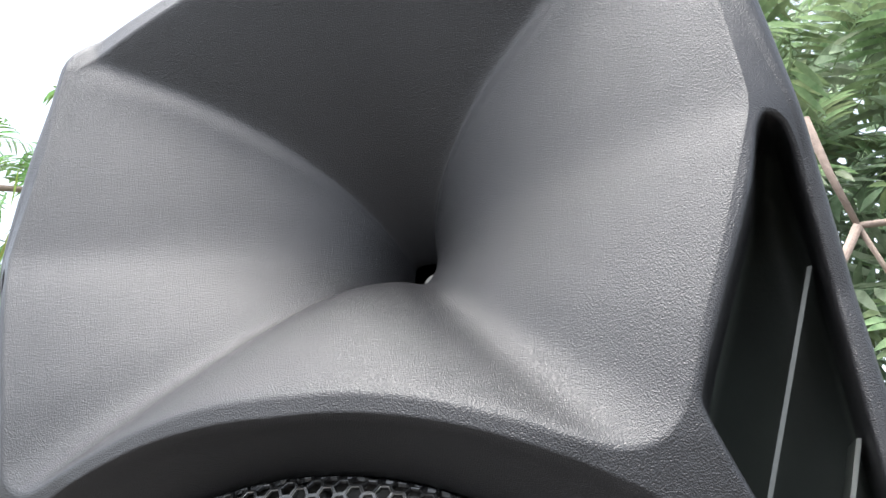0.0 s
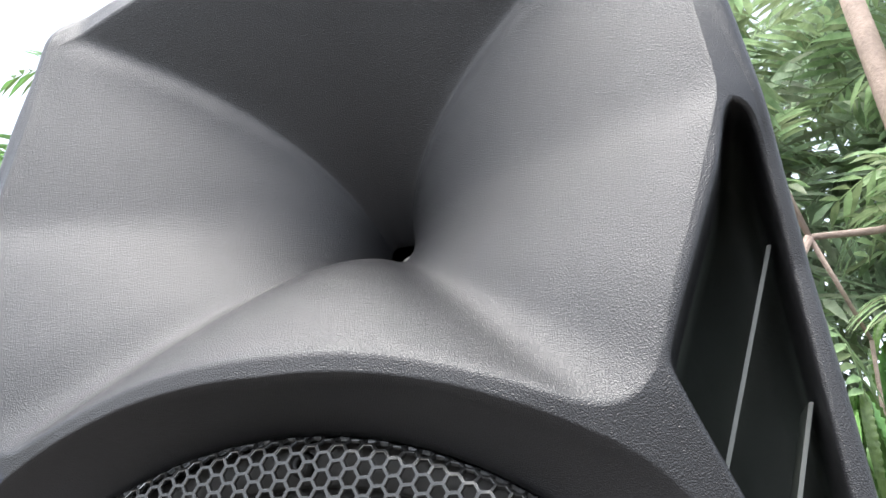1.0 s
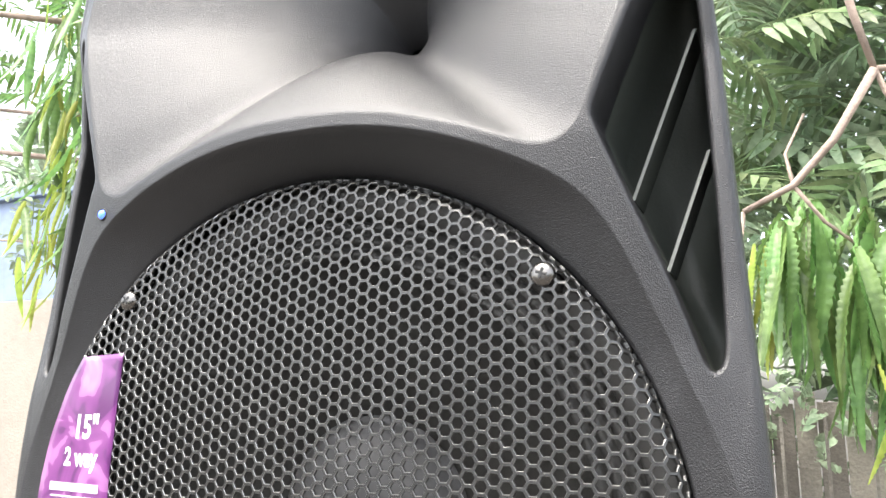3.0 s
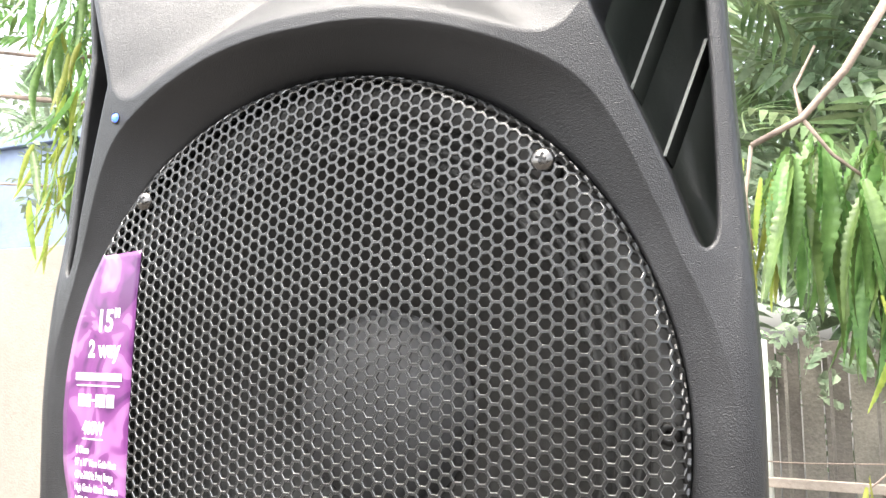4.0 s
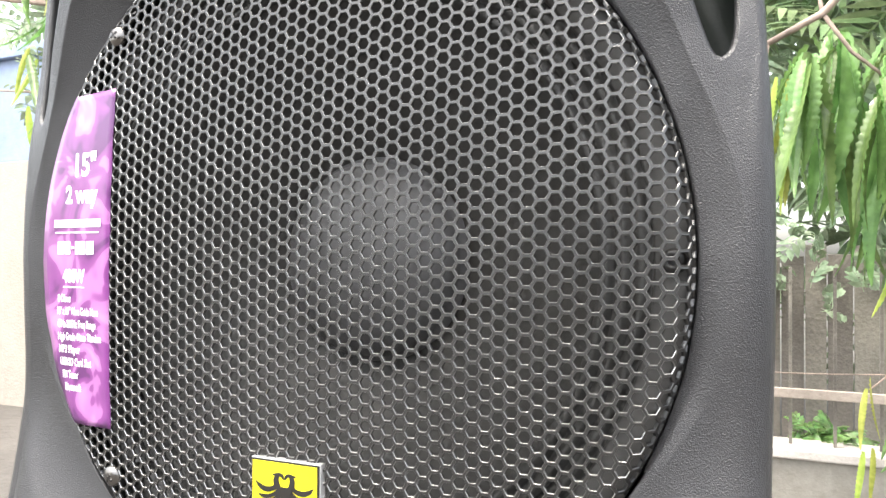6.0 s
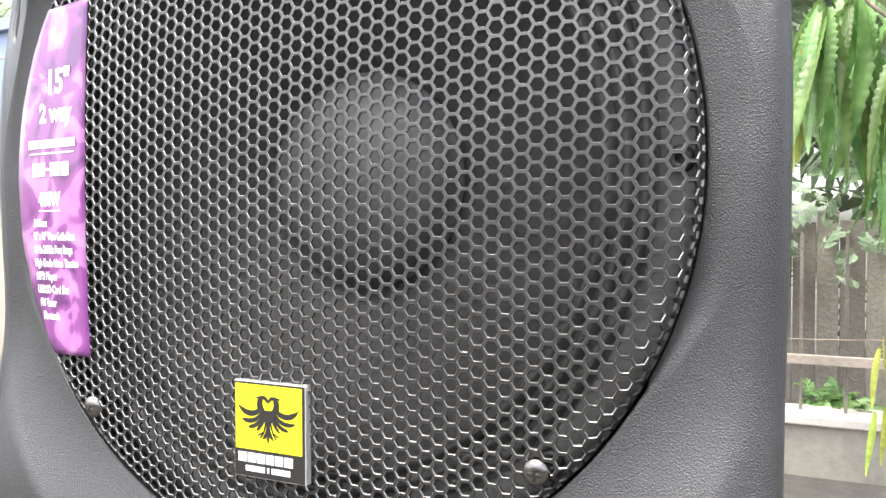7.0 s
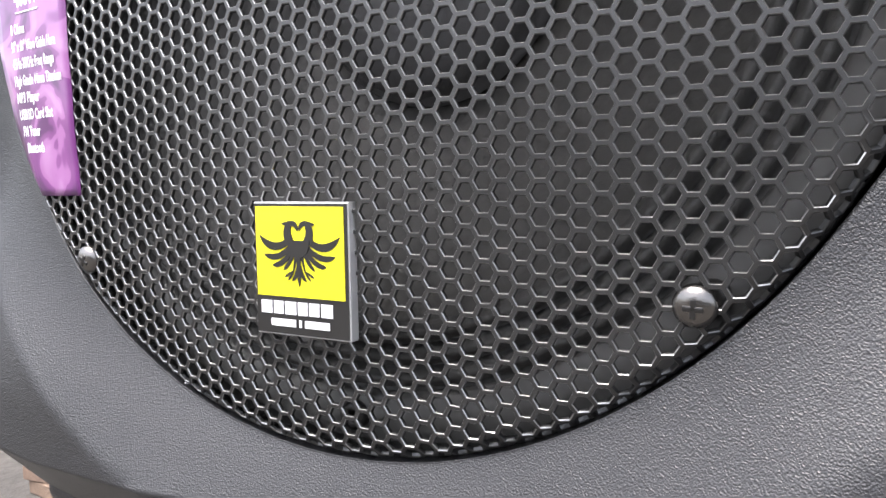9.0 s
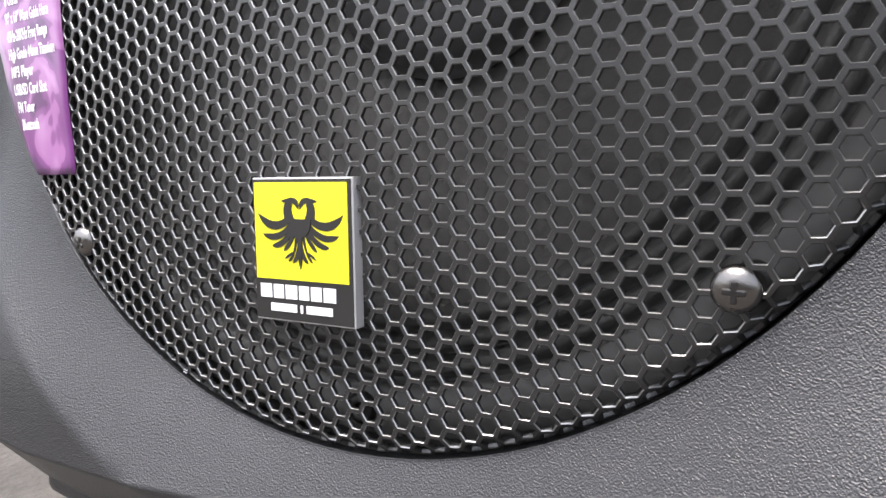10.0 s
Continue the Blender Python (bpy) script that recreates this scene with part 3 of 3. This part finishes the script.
for x0, x1, z0, z1 in ((-0.1794, -0.1360, 0.0185, 0.0232), (-0.1780, -0.1375, 0.0150, 0.0158), (-0.1755, -0.1690, 0.0022, 0.0100), (-0.1680, -0.1635, 0.0022, 0.0100), (-0.1625, -0.1600, 0.0055, 0.0068), (-0.1588, -0.1565, 0.0022, 0.0100), (-0.1555, -0.1500, 0.0022, 0.0100), (-0.1485, -0.1418, 0.0022, 0.0100), (-0.1700, -0.1505, -0.0180, -0.0174)):
    part_mesh("print_bar", bar_mesh(x0, x1, z0, z1, TY, WHITE, 0.0003, True), label_ob, "white printed bar")


# ---- maker's badge: plain shapes only
def build_badge():
    bx0, bx1, bz0, bz1 = -0.0215, 0.0212, -0.1508, -0.1030
    b = thing("maker_badge", "yellow and black metal badge fixed to the grille", "badge", (-0.0010, 0.0051, 0.0002))
    plate = part("plate", box_bm(bx0, bx1, -0.0036, 0.0008, bz0, bz1, 0.0004), SILVER, b, "silver-edged plate", False)
    part("face", box_bm(bx0 + 0.0006, bx1 - 0.0006, -0.0040, -0.0030, bz0 + 0.0006, bz1 - 0.0006), BADGE_BLACK, b, "black enamel face", False)
    part("panel", box_bm(bx0 + 0.0014, bx1 - 0.0018, -0.0043, -0.0035, bz0 + 0.0142, bz1 - 0.0016), YELLOW, b, "yellow enamel panel", False)
    # a winged emblem of curved tapering bars on the yellow panel
    px, top_z = -0.0002, bz1 - 0.0016
    half, tall = 0.01965, 0.0321

    levels = itertools.count()

    def bar(p0, p1, p2, w, w_tip, swell, sx):
        """A bar along a bent line; places are shares of the panel's half width and height."""
        n, vv, ff = 12, [], []
        front = -0.0045 - 0.00001 * next(levels)
        line = []
        for i in range(n + 1):
            u = i / n
            q = [(1 - u) ** 2 * a + 2 * u * (1 - u) * m + u * u * c for a, m, c in zip(p0, p1, p2)]
            line.append(Vector((px + sx * q[0] * half, 0, top_z - q[1] * tall)))
        for i, q in enumerate(line):
            u = i / n
            d = (line[min(i + 1, n)] - line[max(i - 1, 0)]).normalized()
            side = Vector((-d.z, 0, d.x))
            ww = half * (w * (1 - u) + w_tip * u + swell * math.sin(math.pi * u ** 1.4)) * min(1, 0.12 + (1 - u) * 7)
            for y in (front, -0.0042):
                for k in (-1, 1):
                    vv.append(q + side * ww * k + Vector((0, y, 0)))
        for i in range(n):
            a = 4 * i
            for j, k in ((0, 1), (1, 3), (3, 2), (2, 0)):
                ff.append((a + j, a + k, a + 4 + k, a + 4 + j))
        part_mesh("emblem_bar", mesh_from("emblem_bar", vv, ff, BADGE_BLACK, False), b, "black emblem bar")

    for sx in (1, -1):
        for row in (((0.20, 0.36), (0.60, 0.54), (0.92, 0.32), 0.06, 0.02, 0.035), ((0.18, 0.43), (0.48, 0.62), (0.82, 0.53), 0.045, 0.03, 0.02),
                    ((0.15, 0.47), (0.37, 0.66), (0.62, 0.65), 0.04, 0.03, 0.015), ((0.10, 0.49), (0.22, 0.63), (0.36, 0.70), 0.035, 0.02, 0.01),
                    ((0.06, 0.50), (0.09, 0.64), (0.15, 0.73), 0.03, 0.012, 0.0), ((0.14, 0.71), (0.22, 0.73), (0.34, 0.78), 0.015, 0.008, 0.01), ((0.14, 0.71), (0.17, 0.76), (0.26, 0.81), 0.015, 0.008, 0.01),
                    ((0.20, 0.40), (0.32, 0.25), (0.17, 0.19), 0.10, 0.06, 0.0), ((0.20, 0.185), (0.04, 0.17), (0.02, 0.27), 0.05, 0.01, 0.015), ((0.18, 0.19), (0.28, 0.19), (0.38, 0.19), 0.06, 0.01, 0.0),
                    ((0.01, 0.60), (0.03, 0.76), (0.17, 0.82), 0.03, 0.01, 0.02)):
            bar(*row, sx)
    bar((0.0, 0.37), (0.0, 0.44), (0.0, 0.57), 0.26, 0.09, 0.06, 1)
    bar((0.0, 0.54), (0.0, 0.70), (0.0, 0.88), 0.05, 0.01, 0.015, 1)
    # name and tag line as plain bars
    x = bx0 + 0.0030
    for w in (0.0056, 0.0050, 0.0056, 0.0048, 0.0050, 0.0056):
        part_mesh("name_bar", bar_mesh(x, x + w - 0.0006, bz0 + 0.0078, bz0 + 0.0124, -0.0041, WHITE), b, "white plain bar")
        x += w + 0.0003
    for x0, x1 in ((-0.0140, -0.0026), (-0.0010, 0.0), (0.0016, 0.0125)):
        part_mesh("name_bar", bar_mesh(x0, x1, bz0 + 0.0034, bz0 + 0.0060, -0.0041, WHITE), b, "white plain bar")


build_badge()


# ---- stand below the loudspeaker
GROUND = -1.45
stand = thing("speaker_stand", "black steel tripod stand holding the loudspeaker", "stand", (0, 0.15, GROUND))
v, f = tube([(0, 0, 0.25), (0, 0, 1.199)], [0.0175, 0.0175], 20)
part_mesh("pole", mesh_from("pole", v, f, STAND), stand)
v, f = tube([(0, 0, 0.62), (0, 0, 0.70)], [0.028, 0.028], 20)
part_mesh("collar", mesh_from("collar", v, f, STAND), stand)
for k in range(3):
    a = radians(90 + 120 * k)
    v, f = tube([(0.02 * math.cos(a), 0.02 * math.sin(a), 0.66), (0.55 * math.cos(a), 0.55 * math.sin(a), 0.012)], [0.012, 0.012], 12)
    part_mesh("leg", mesh_from("leg", v, f, STAND), stand)

# ---------------------------------------------------------------- the ground and the garden
gv, gf = [], []
nn = 60
for i in range(nn + 1):
    for j in range(nn + 1):
        u, w = (i / nn - 0.5) * 2, (j / nn - 0.5) * 2
        x, y = 250 * u * abs(u) ** 1.5, 250 * w * abs(w) ** 1.5
        gv.append((x, y, GROUND + 0.015 * math.sin(x * 3) * math.cos(y * 2.3)))
for i in range(nn):
    for j in range(nn):
        a = i * (nn + 1) + j
        gf.append((a, a + nn + 1, a + nn + 2, a + 1))
tagged(new("ground", mesh_from("ground", gv, gf, SOIL)), "bare pale dusty earth ground", "ground", kind="structure")


def wall(name, x0, x1, y0, y1, z0, z1, mat, label, bevel=0.01):
    me_bm = box_bm(x0, x1, y0, y1, z0, z1, bevel)
    me = bpy.data.meshes.new(name)
    me_bm.to_mesh(me)
    me_bm.free()
    me.materials.append(mat)
    return tagged(new(name, me), label, "wall", kind="structure")


# low concrete wall with a pale coping, and the boundary fence
w1 = wall("wall_north", -1.2, 9.0, 4.5, 4.7, GROUND - 0.1, -1.15, CONCRETE, "low weathered grey concrete wall")
wall("coping", -1.25, 9.05, 4.45, 4.75, -1.15, -1.09, CAPSTONE, "pale worn coping on the low concrete wall")
fence = thing("board_fence", "old grey board fence behind the low wall", "fence", (0, 0, 0))
rng = random.Random(4)
x = -1.0
while x < 4.0:
    w = rng.uniform(0.11, 0.16)
    part("board", box_bm(x, x + w - 0.008, 5.2 + rng.uniform(-0.01, 0.01), 5.225, GROUND, 0.05 + rng.uniform(-0.05, 0.05), 0.003), FENCE, fence, "", False)
    x += w
for k in range(9):
    part("post", box_bm(-0.9 + 0.235 * k, -0.882 + 0.235 * k, 4.58, 4.598, -1.09, -0.05, 0.003), FENCE, fence, "thin upright post", False)
rail = thing("timber_rail", "pale weathered timber rail over the low wall", "rail")
part("rail", box_bm(-1.2, 4.0, 4.545, 4.58, -0.815, -0.76, 0.004), RAIL, rail, "", False)
wire = thing("fence_wire", "thin sagging wire over the rail", "wire")
pts = [(-1 + 0.25 * k, 4.573, -0.63 - 0.1 * (k / 20) + 0.02 * math.sin(k)) for k in range(21)]
v, f = tube(pts, [0.004] * 21, 6)
part_mesh("wire", mesh_from("wire", v, f, BARK), wire)
pipe = thing("white_pipe", "white plastic pipe standing on the low wall", "pipe")
v, f = tube([(0.17, 4.62, -1.092), (0.17, 4.62, 0.05)], [0.022, 0.022], 12)
part_mesh("pipe", mesh_from("pipe", v, f, POT), pipe)

# cream wall with a blue painted upper part on the open side
wall("wall_west", -22, -2.0, 4.6, 4.9, GROUND - 0.1, 0.91, CREAM, "bright cream rendered wall")
wall("wall_west_upper", -22, -2.0, 4.62, 4.88, 0.91, 1.91, BLUE, "pale blue painted upper wall")
wall("ledge_west", -22, -2.0, 4.56, 4.94, 1.91, 2.03, BLUE, "pale blue ledge on the wall")
# unseen wall added behind the viewer: closes the place, cuts low sky light
wall("blocker_wall_south", -3.5, 16, -8.2, -8.0, GROUND - 0.1, 1.4, BLOCKER, "plain grey-brown unseen wall added to block low sky light")


# ---------------------------------------------------------------- foliage
def wavy_leaf(length, width, droop, rg, seg=52):
    """Verts and faces of one long leaf with wavy edges, along -z from its stalk."""
    vs, fs = [], []
    ph = rg.uniform(0, 6)
    for i in range(seg + 1):
        u = i / seg
        w = width * (math.sin(math.pi * min(1, u * 0.96 + 0.04)) ** 0.55) * (1.05 - 0.5 * u)
        c = Vector((0.05 * length * math.sin(2.5 * u + ph), -droop * length * u * u * 0.5, -length * u))
        k = u * 95 + ph
        wl, wr = math.sin(k), math.sin(k * 1.07 + 1.9)
        fold = 0.45 * w
        vs += [c + Vector((-w * (1 + 0.09 * wl), fold + 0.2 * w * wl, 0.1 * w * wl)), c + Vector((-w * 0.5, fold * 0.45 + 0.04 * w * wl, 0)), c,
               c + Vector((w * 0.5, fold * 0.45 + 0.04 * w * wr, 0)), c + Vector((w * (1 + 0.09 * wr), fold + 0.2 * w * wr, 0.1 * w * wr))]
    for i in range(seg):
        for j in range(4):
            a = 5 * i + j
            fs.append((a, a + 1, a + 6, a + 5))
    return vs, fs


def pinnate(length, pairs, lw, rg):
    """A frond: leaflets in two rows along a stalk that points along +x."""
    vs, fs = [], []
    for k in range(pairs):
        u = (k + 1) / pairs
        bend = -0.35 * length * u * u
        for s in (-1, 1):
            base = Vector((length * u, 0, bend))
            ll = length * 0.42 * (0.55 + 0.75 * math.sin(math.pi * (0.15 + 0.8 * u)))
            d = Vector((0.55 + rg.uniform(-0.1, 0.1), s * 0.95, -0.25 + rg.uniform(-0.2, 0.1))).normalized()
            side = d.cross(Vector((0, 0, 1))).normalized()
            up = side.cross(d)
            n = len(vs)
            for q, w in ((0, 0.15), (0.35, 1), (0.7, 0.75), (1, 0.03)):
                c = base + d * ll * q - Vector((0, 0, 0.22 * ll * q * q))
                vs += [c - side * lw * w + up * lw * 0.35 * w, c, c + side * lw * w + up * lw * 0.35 * w]
            for i in range(3):
                for j in range(2):
                    a = n + 3 * i + j
                    fs.append((a, a + 1, a + 4, a + 3))
    n = len(vs)
    for k in range(5):
        u = k / 4
        c = Vector((length * u, 0, -0.35 * length * u * u))
        vs += [c + Vector((0, -0.003, 0)), c + Vector((0, 0.003, 0))]
    for k in range(4):
        a = n + 2 * k
        fs.append((a, a + 1, a + 3, a + 2))
    return vs, fs


def scatter(name, mat, places, maker, parent, label=""):
    verts, faces = [], []
    for m, args in places:
        vs, fs = maker(*args)
        s = len(verts)
        verts += [m @ v for v in vs]
        faces += [tuple(s + i for i in q) for q in fs]
    return tagged(part_mesh(name, mesh_from(name, verts, faces, mat), parent, label), kind="stuff")


def turn(rg, tilt=0.5):
    return Euler((rg.gauss(0, tilt), rg.gauss(0, tilt), rg.uniform(0, 2 * math.pi))).to_matrix().to_4x4()


# the tree with long hanging leaves, beyond the loudspeaker
rg = random.Random(11)
tree = thing("mast_tree", "tree with pale forked branches and long hanging wavy green leaves", "tree", (0.02, 0, 0.035))
v, f = tube([(1.05, 2.35, GROUND - 0.05), (1.02, 2.3, -0.6), (0.98, 2.2, 0.4), (0.92, 2.15, 1.3), (0.86, 2.2, 2.6)], [0.06, 0.055, 0.05, 0.042, 0.03], 12)
part_mesh("trunk", mesh_from("trunk", v, f, BARK), tree, "grey-brown trunk")
BOUGHS = [([(0.94, 2.15, 1.02), (0.72, 1.95, 0.93), (0.53, 1.85, 0.90)], 0.014), ([(0.46, 1.8, 1.22), (0.49, 1.82, 1.05), (0.53, 1.85, 0.90)], 0.013),
         ([(0.53, 1.85, 0.90), (0.42, 1.85, 0.72), (0.31, 1.85, 0.60), (0.18, 1.86, 0.54)], 0.013), ([(0.53, 1.85, 0.90), (0.58, 1.9, 0.78), (0.64, 1.95, 0.62)], 0.008),
         ([(0.31, 1.85, 0.60), (0.38, 1.88, 0.50), (0.47, 1.9, 0.42)], 0.006), ([(0.31, 1.85, 0.6), (0.30, 1.95, 0.72), (0.36, 2.0, 0.85)], 0.006),
         ([(0.18, 1.86, 0.54), (0.16, 1.86, 0.40), (0.17, 1.86, 0.25)], 0.006)]
for pts, r in BOUGHS:
    v, f = tube(pts, [r * (1 - 0.35 * i / (len(pts) - 1)) for i in range(len(pts))], 8)
    part_mesh("limb", mesh_from("limb", v, f, BARK), tree, "pale bare branch")
leaf_meshes = []
for k in range(6):
    vs, fs = wavy_leaf(rg.uniform(0.32, 0.46), rg.uniform(0.021, 0.029), rg.uniform(0.2, 0.8), rg)
    leaf_meshes.append(mesh_from("long_leaf", vs, fs, LEAF))
young_meshes = []
for k in range(3):
    vs, fs = wavy_leaf(rg.uniform(0.24, 0.34), rg.uniform(0.013, 0.019), rg.uniform(-0.1, 0.3), rg)
    young_meshes.append(mesh_from("long_leaf", vs, fs, LEAF_YOUNG))


def hang(meshes, n, xr, yr, zr, spread=0.35, size=(0.8, 1.15)):
    for k in range(n):
        ob = part_mesh("long_leaf", rg.choice(meshes), tree)
        ob.matrix_basis = Matrix.LocRotScale((rg.uniform(*xr), rg.uniform(*yr), rg.uniform(*zr)), Euler((rg.gauss(0, spread * 0.6), rg.gauss(0, spread), rg.uniform(-1.4, 1.4))), Vector((1, 1, 1)) * rg.uniform(*size))




def whorl(meshes, at, n, tilt, size):
    """Leaves that spread from one twig's end and droop."""
    start = rg.uniform(0, 6)
    for k in range(n):
        ob = part_mesh("long_leaf", rg.choice(meshes), tree)
        p = Vector(at) + Vector((rg.gauss(0, 0.015), rg.gauss(0, 0.015), rg.gauss(0, 0.03)))
        ob.matrix_basis = Matrix.LocRotScale(p, Euler((rg.uniform(*tilt), rg.gauss(0, 0.12), start + 2.4 * k)), Vector((1, 1, 1)) * rg.uniform(*size))


for at, n in (((0.27, 1.86, 0.50), 10), ((0.36, 1.95, 0.53), 11), ((0.46, 1.86, 0.42), 12), ((0.56, 1.9, 0.47), 11), ((0.40, 2.1, 0.40), 11), ((0.30, 2.15, 0.55), 10), ((0.52, 2.15, 0.58), 11), ((0.66, 1.95, 0.40), 12),
              ((0.62, 2.2, 0.30), 11), ((0.78, 2.0, 0.50), 12), ((0.88, 2.15, 0.35), 11), ((0.48, 1.98, 0.20), 8), ((0.60, 1.86, 0.16), 8), ((0.72, 2.1, 0.68), 11), ((0.95, 2.2, 0.60), 10)):
    whorl(leaf_meshes, at, n, (0.1, 0.75), (0.75, 1.1))
hang(young_meshes, 9, (0.14, 0.24), (1.78, 1.92), (0.25, 0.50), 0.15)
hang(young_meshes, 4, (0.42, 0.60), (1.8, 1.9), (0.05, 0.15), 0.2)
# a low spray with yellowing tips
hang(young_meshes, 2, (0.405, 0.435), (1.83, 1.87), (-0.37, -0.33), 0.12, (0.5, 0.65))
hang(young_meshes, 2, (0.385, 0.415), (1.83, 1.87), (-0.54, -0.50), 0.15, (0.5, 0.6))
hang(leaf_meshes, 6, (0.45, 0.60), (1.84, 1.95), (-0.48, -0.24), 0.3, (0.45, 0.7))
# the twig that bears it
v, f = tube([(0.64, 1.95, 0.62), (0.60, 1.95, 0.1), (0.55, 1.92, -0.25), (0.42, 1.86, -0.36)], [0.006, 0.005, 0.004, 0.002], 8)
part_mesh("limb", mesh_from("limb", v, f, BARK), tree, "thin hanging twig")
# fronds with narrow leaflets higher up
fr = []
for k in range(90):
    p = Vector((rg.uniform(0.1, 1.3), rg.uniform(1.9, 2.9), rg.uniform(0.66, 2.2)))
    fr.append((Matrix.Translation(p) @ turn(rg, 0.45), (rg.uniform(0.25, 0.42), 8, rg.uniform(0.011, 0.017), rg)))
scatter("crown", LEAF_MID, fr, pinnate, tree, "green crown of narrow leaflets")
fr = []
for k in range(300):
    p = Vector((rg.uniform(0.0, 1.7), rg.uniform(2.5, 3.6), rg.uniform(0.25, 2.7)))
    fr.append((Matrix.Translation(p) @ turn(rg, 0.5), (rg.uniform(0.3, 0.5), 8, rg.uniform(0.014, 0.02), rg)))
scatter("crown", LEAF_GREY, fr, pinnate, tree, "pale grey-green inner leaves")

# shrubs and trees behind the fence
hedge = thing("far_trees", "dense dark green trees behind the fence", "trees", kind="stuff")
fr = []
for k in range(700):
    p = Vector((rg.uniform(-2.5, 6), rg.uniform(5.6, 7.5), rg.uniform(-0.4, 5.0)))
    fr.append((Matrix.Translation(p) @ turn(rg, 0.6), (rg.uniform(0.5, 0.8), 6, rg.uniform(0.035, 0.055), rg)))
scatter("foliage", LEAF_DARK, fr, pinnate, hedge)
vine = thing("fence_creeper", "pale green creeper hanging over the fence top", "creeper", kind="stuff")
fr = []
for k in range(150):
    p = Vector((rg.uniform(-0.4, 2.2), rg.uniform(4.9, 5.18), rg.uniform(-0.22, 0.25) if rg.random() < 0.9 else rg.uniform(-0.5, 0)))
    fr.append((Matrix.Translation(p) @ turn(rg, 0.7), (rg.uniform(0.10, 0.2), 4, rg.uniform(0.016, 0.03), rg)))
scatter("foliage", LEAF_GREY, fr, pinnate, vine)
tuft = thing("wall_plant", "bright green low plant growing behind the wall", "plant", kind="stuff")
fr = []
for k in range(60):
    p = Vector((rg.gauss(0.52, 0.09), rg.uniform(4.76, 4.95), -1.15 + rg.uniform(0, 0.09)))
    fr.append((Matrix.Translation(p) @ turn(rg, 0.6), (rg.uniform(0.08, 0.14), 5, rg.uniform(0.010, 0.016), rg)))
scatter("foliage", LEAF, fr, pinnate, tuft)

# hanging foliage and twigs on the open side
side_tree = thing("hanging_tree", "tree with hanging yellow-green leaves before a bright wall", "tree", (-0.65, 0, 0.05))
v, f = tube([(-1.55, 2.6, GROUND - 0.05), (-1.6, 2.6, 0.5), (-1.7, 2.5, 1.6), (-1.9, 2.4, 2.6)], [0.07, 0.06, 0.05, 0.04], 12)
part_mesh("trunk", mesh_from("trunk", v, f, BARK), side_tree, "grey-brown trunk")
for pts, r in (([(-1.66, 2.55, 1.1), (-2.2, 2.3, 1.16), (-3.2, 2.1, 1.32)], 0.02), ([(-1.7, 2.5, 1.45), (-2.3, 2.2, 1.38), (-3.3, 2.0, 1.55)], 0.014), ([(-1.6, 2.6, 0.8), (-2.2, 2.2, 0.72), (-3.2, 2.1, 0.82)], 0.008), ([(-2.4, 2.2, 0.75), (-2.15, 2.2, 0.55), (-2.0, 2.25, 0.36)], 0.007), ([(-1.75, 2.4, 1.8), (-2.6, 2.0, 1.9), (-3.4, 1.9, 2.2)], 0.02)):
    v, f = tube(pts, [r, r * 0.8, r * 0.5], 8)
    part_mesh("limb", mesh_from("limb", v, f, BARK), side_tree, "bare twig")
for k in range(210):
    z = rg.uniform(0.52, 1.9)
    ob = part_mesh("long_leaf", rg.choice(young_meshes if rg.random() < 1.35 - 0.6 * z else leaf_meshes), side_tree)
    ob.matrix_basis = Matrix.LocRotScale((rg.uniform(-2.27, -1.7) + 0.02 * (z - 1.0), rg.uniform(1.95, 2.3), z), Euler((rg.gauss(0, 0.2), rg.gauss(0, 0.25), rg.uniform(-1.5, 1.5))), Vector((1, 1, 1)) * rg.uniform(0.7, 1.0))
fr = []
for k in range(60):
    p = Vector((rg.uniform(-3.4, -1.6), rg.uniform(2.0, 2.6), rg.uniform(1.5, 2.5)))
    fr.append((Matrix.Translation(p) @ turn(rg, 0.5), (rg.uniform(0.2, 0.35), 7, rg.uniform(0.010, 0.016), rg)))
scatter("crown", LEAF, fr, pinnate, side_tree, "green crown of narrow leaflets")
fr = []
for k in range(26):
    p = Vector((rg.uniform(-3.3, -2.2), rg.uniform(2.0, 2.3), rg.uniform(0.55, 1.1)))
    fr.append((Matrix.Translation(p) @ turn(rg, 0.5), (rg.uniform(0.10, 0.18), 4, rg.uniform(0.014, 0.02), rg)))
scatter("foliage", LEAF_GREY, fr, pinnate, side_tree, "thin sprigs of small leaves")
far_west = thing("far_trees", "sunlit pale trees beyond the blue wall", "trees", kind="stuff")
fr = []
for k in range(420):
    p = Vector((rg.uniform(-17, -5), rg.uniform(6.5, 9), rg.uniform(1.4, 4.2)))
    fr.append((Matrix.Translation(p) @ turn(rg, 0.6), (rg.uniform(0.4, 0.8), 6, rg.uniform(0.03, 0.055), rg)))
scatter("foliage", LEAF_GREY, fr, pinnate, far_west)

# small clutter on the ground beyond the lower corner
pile = thing("brick_pile", "low pile of weathered brown bricks on the ground", "bricks")
for k in range(24):
    bm = box_bm(-0.11, 0.11, -0.05, 0.05, 0, 0.065, 0.006)
    bm.transform(pose(-2.9 + 0.235 * (k % 6) + rng.uniform(-0.02, 0.02), 1.7 + 0.13 * ((k // 6) % 2), GROUND + 0.066 * (k // 12) + 0.01, 0, 0, rng.uniform(-8, 8)))
    part("brick", bm, BRICK, pile, "", False)
pot = thing("plant_pot", "small white glazed pot on the ground", "pot", (-1.95, 1.25, GROUND))
v, f = tube([(0, 0, 0), (0, 0, 0.1), (0, 0, 0.2), (0, 0, 0.215)], [0.08, 0.1, 0.115, 0.105], 24)
part_mesh("body", mesh_from("body", v, f, POT), pot)
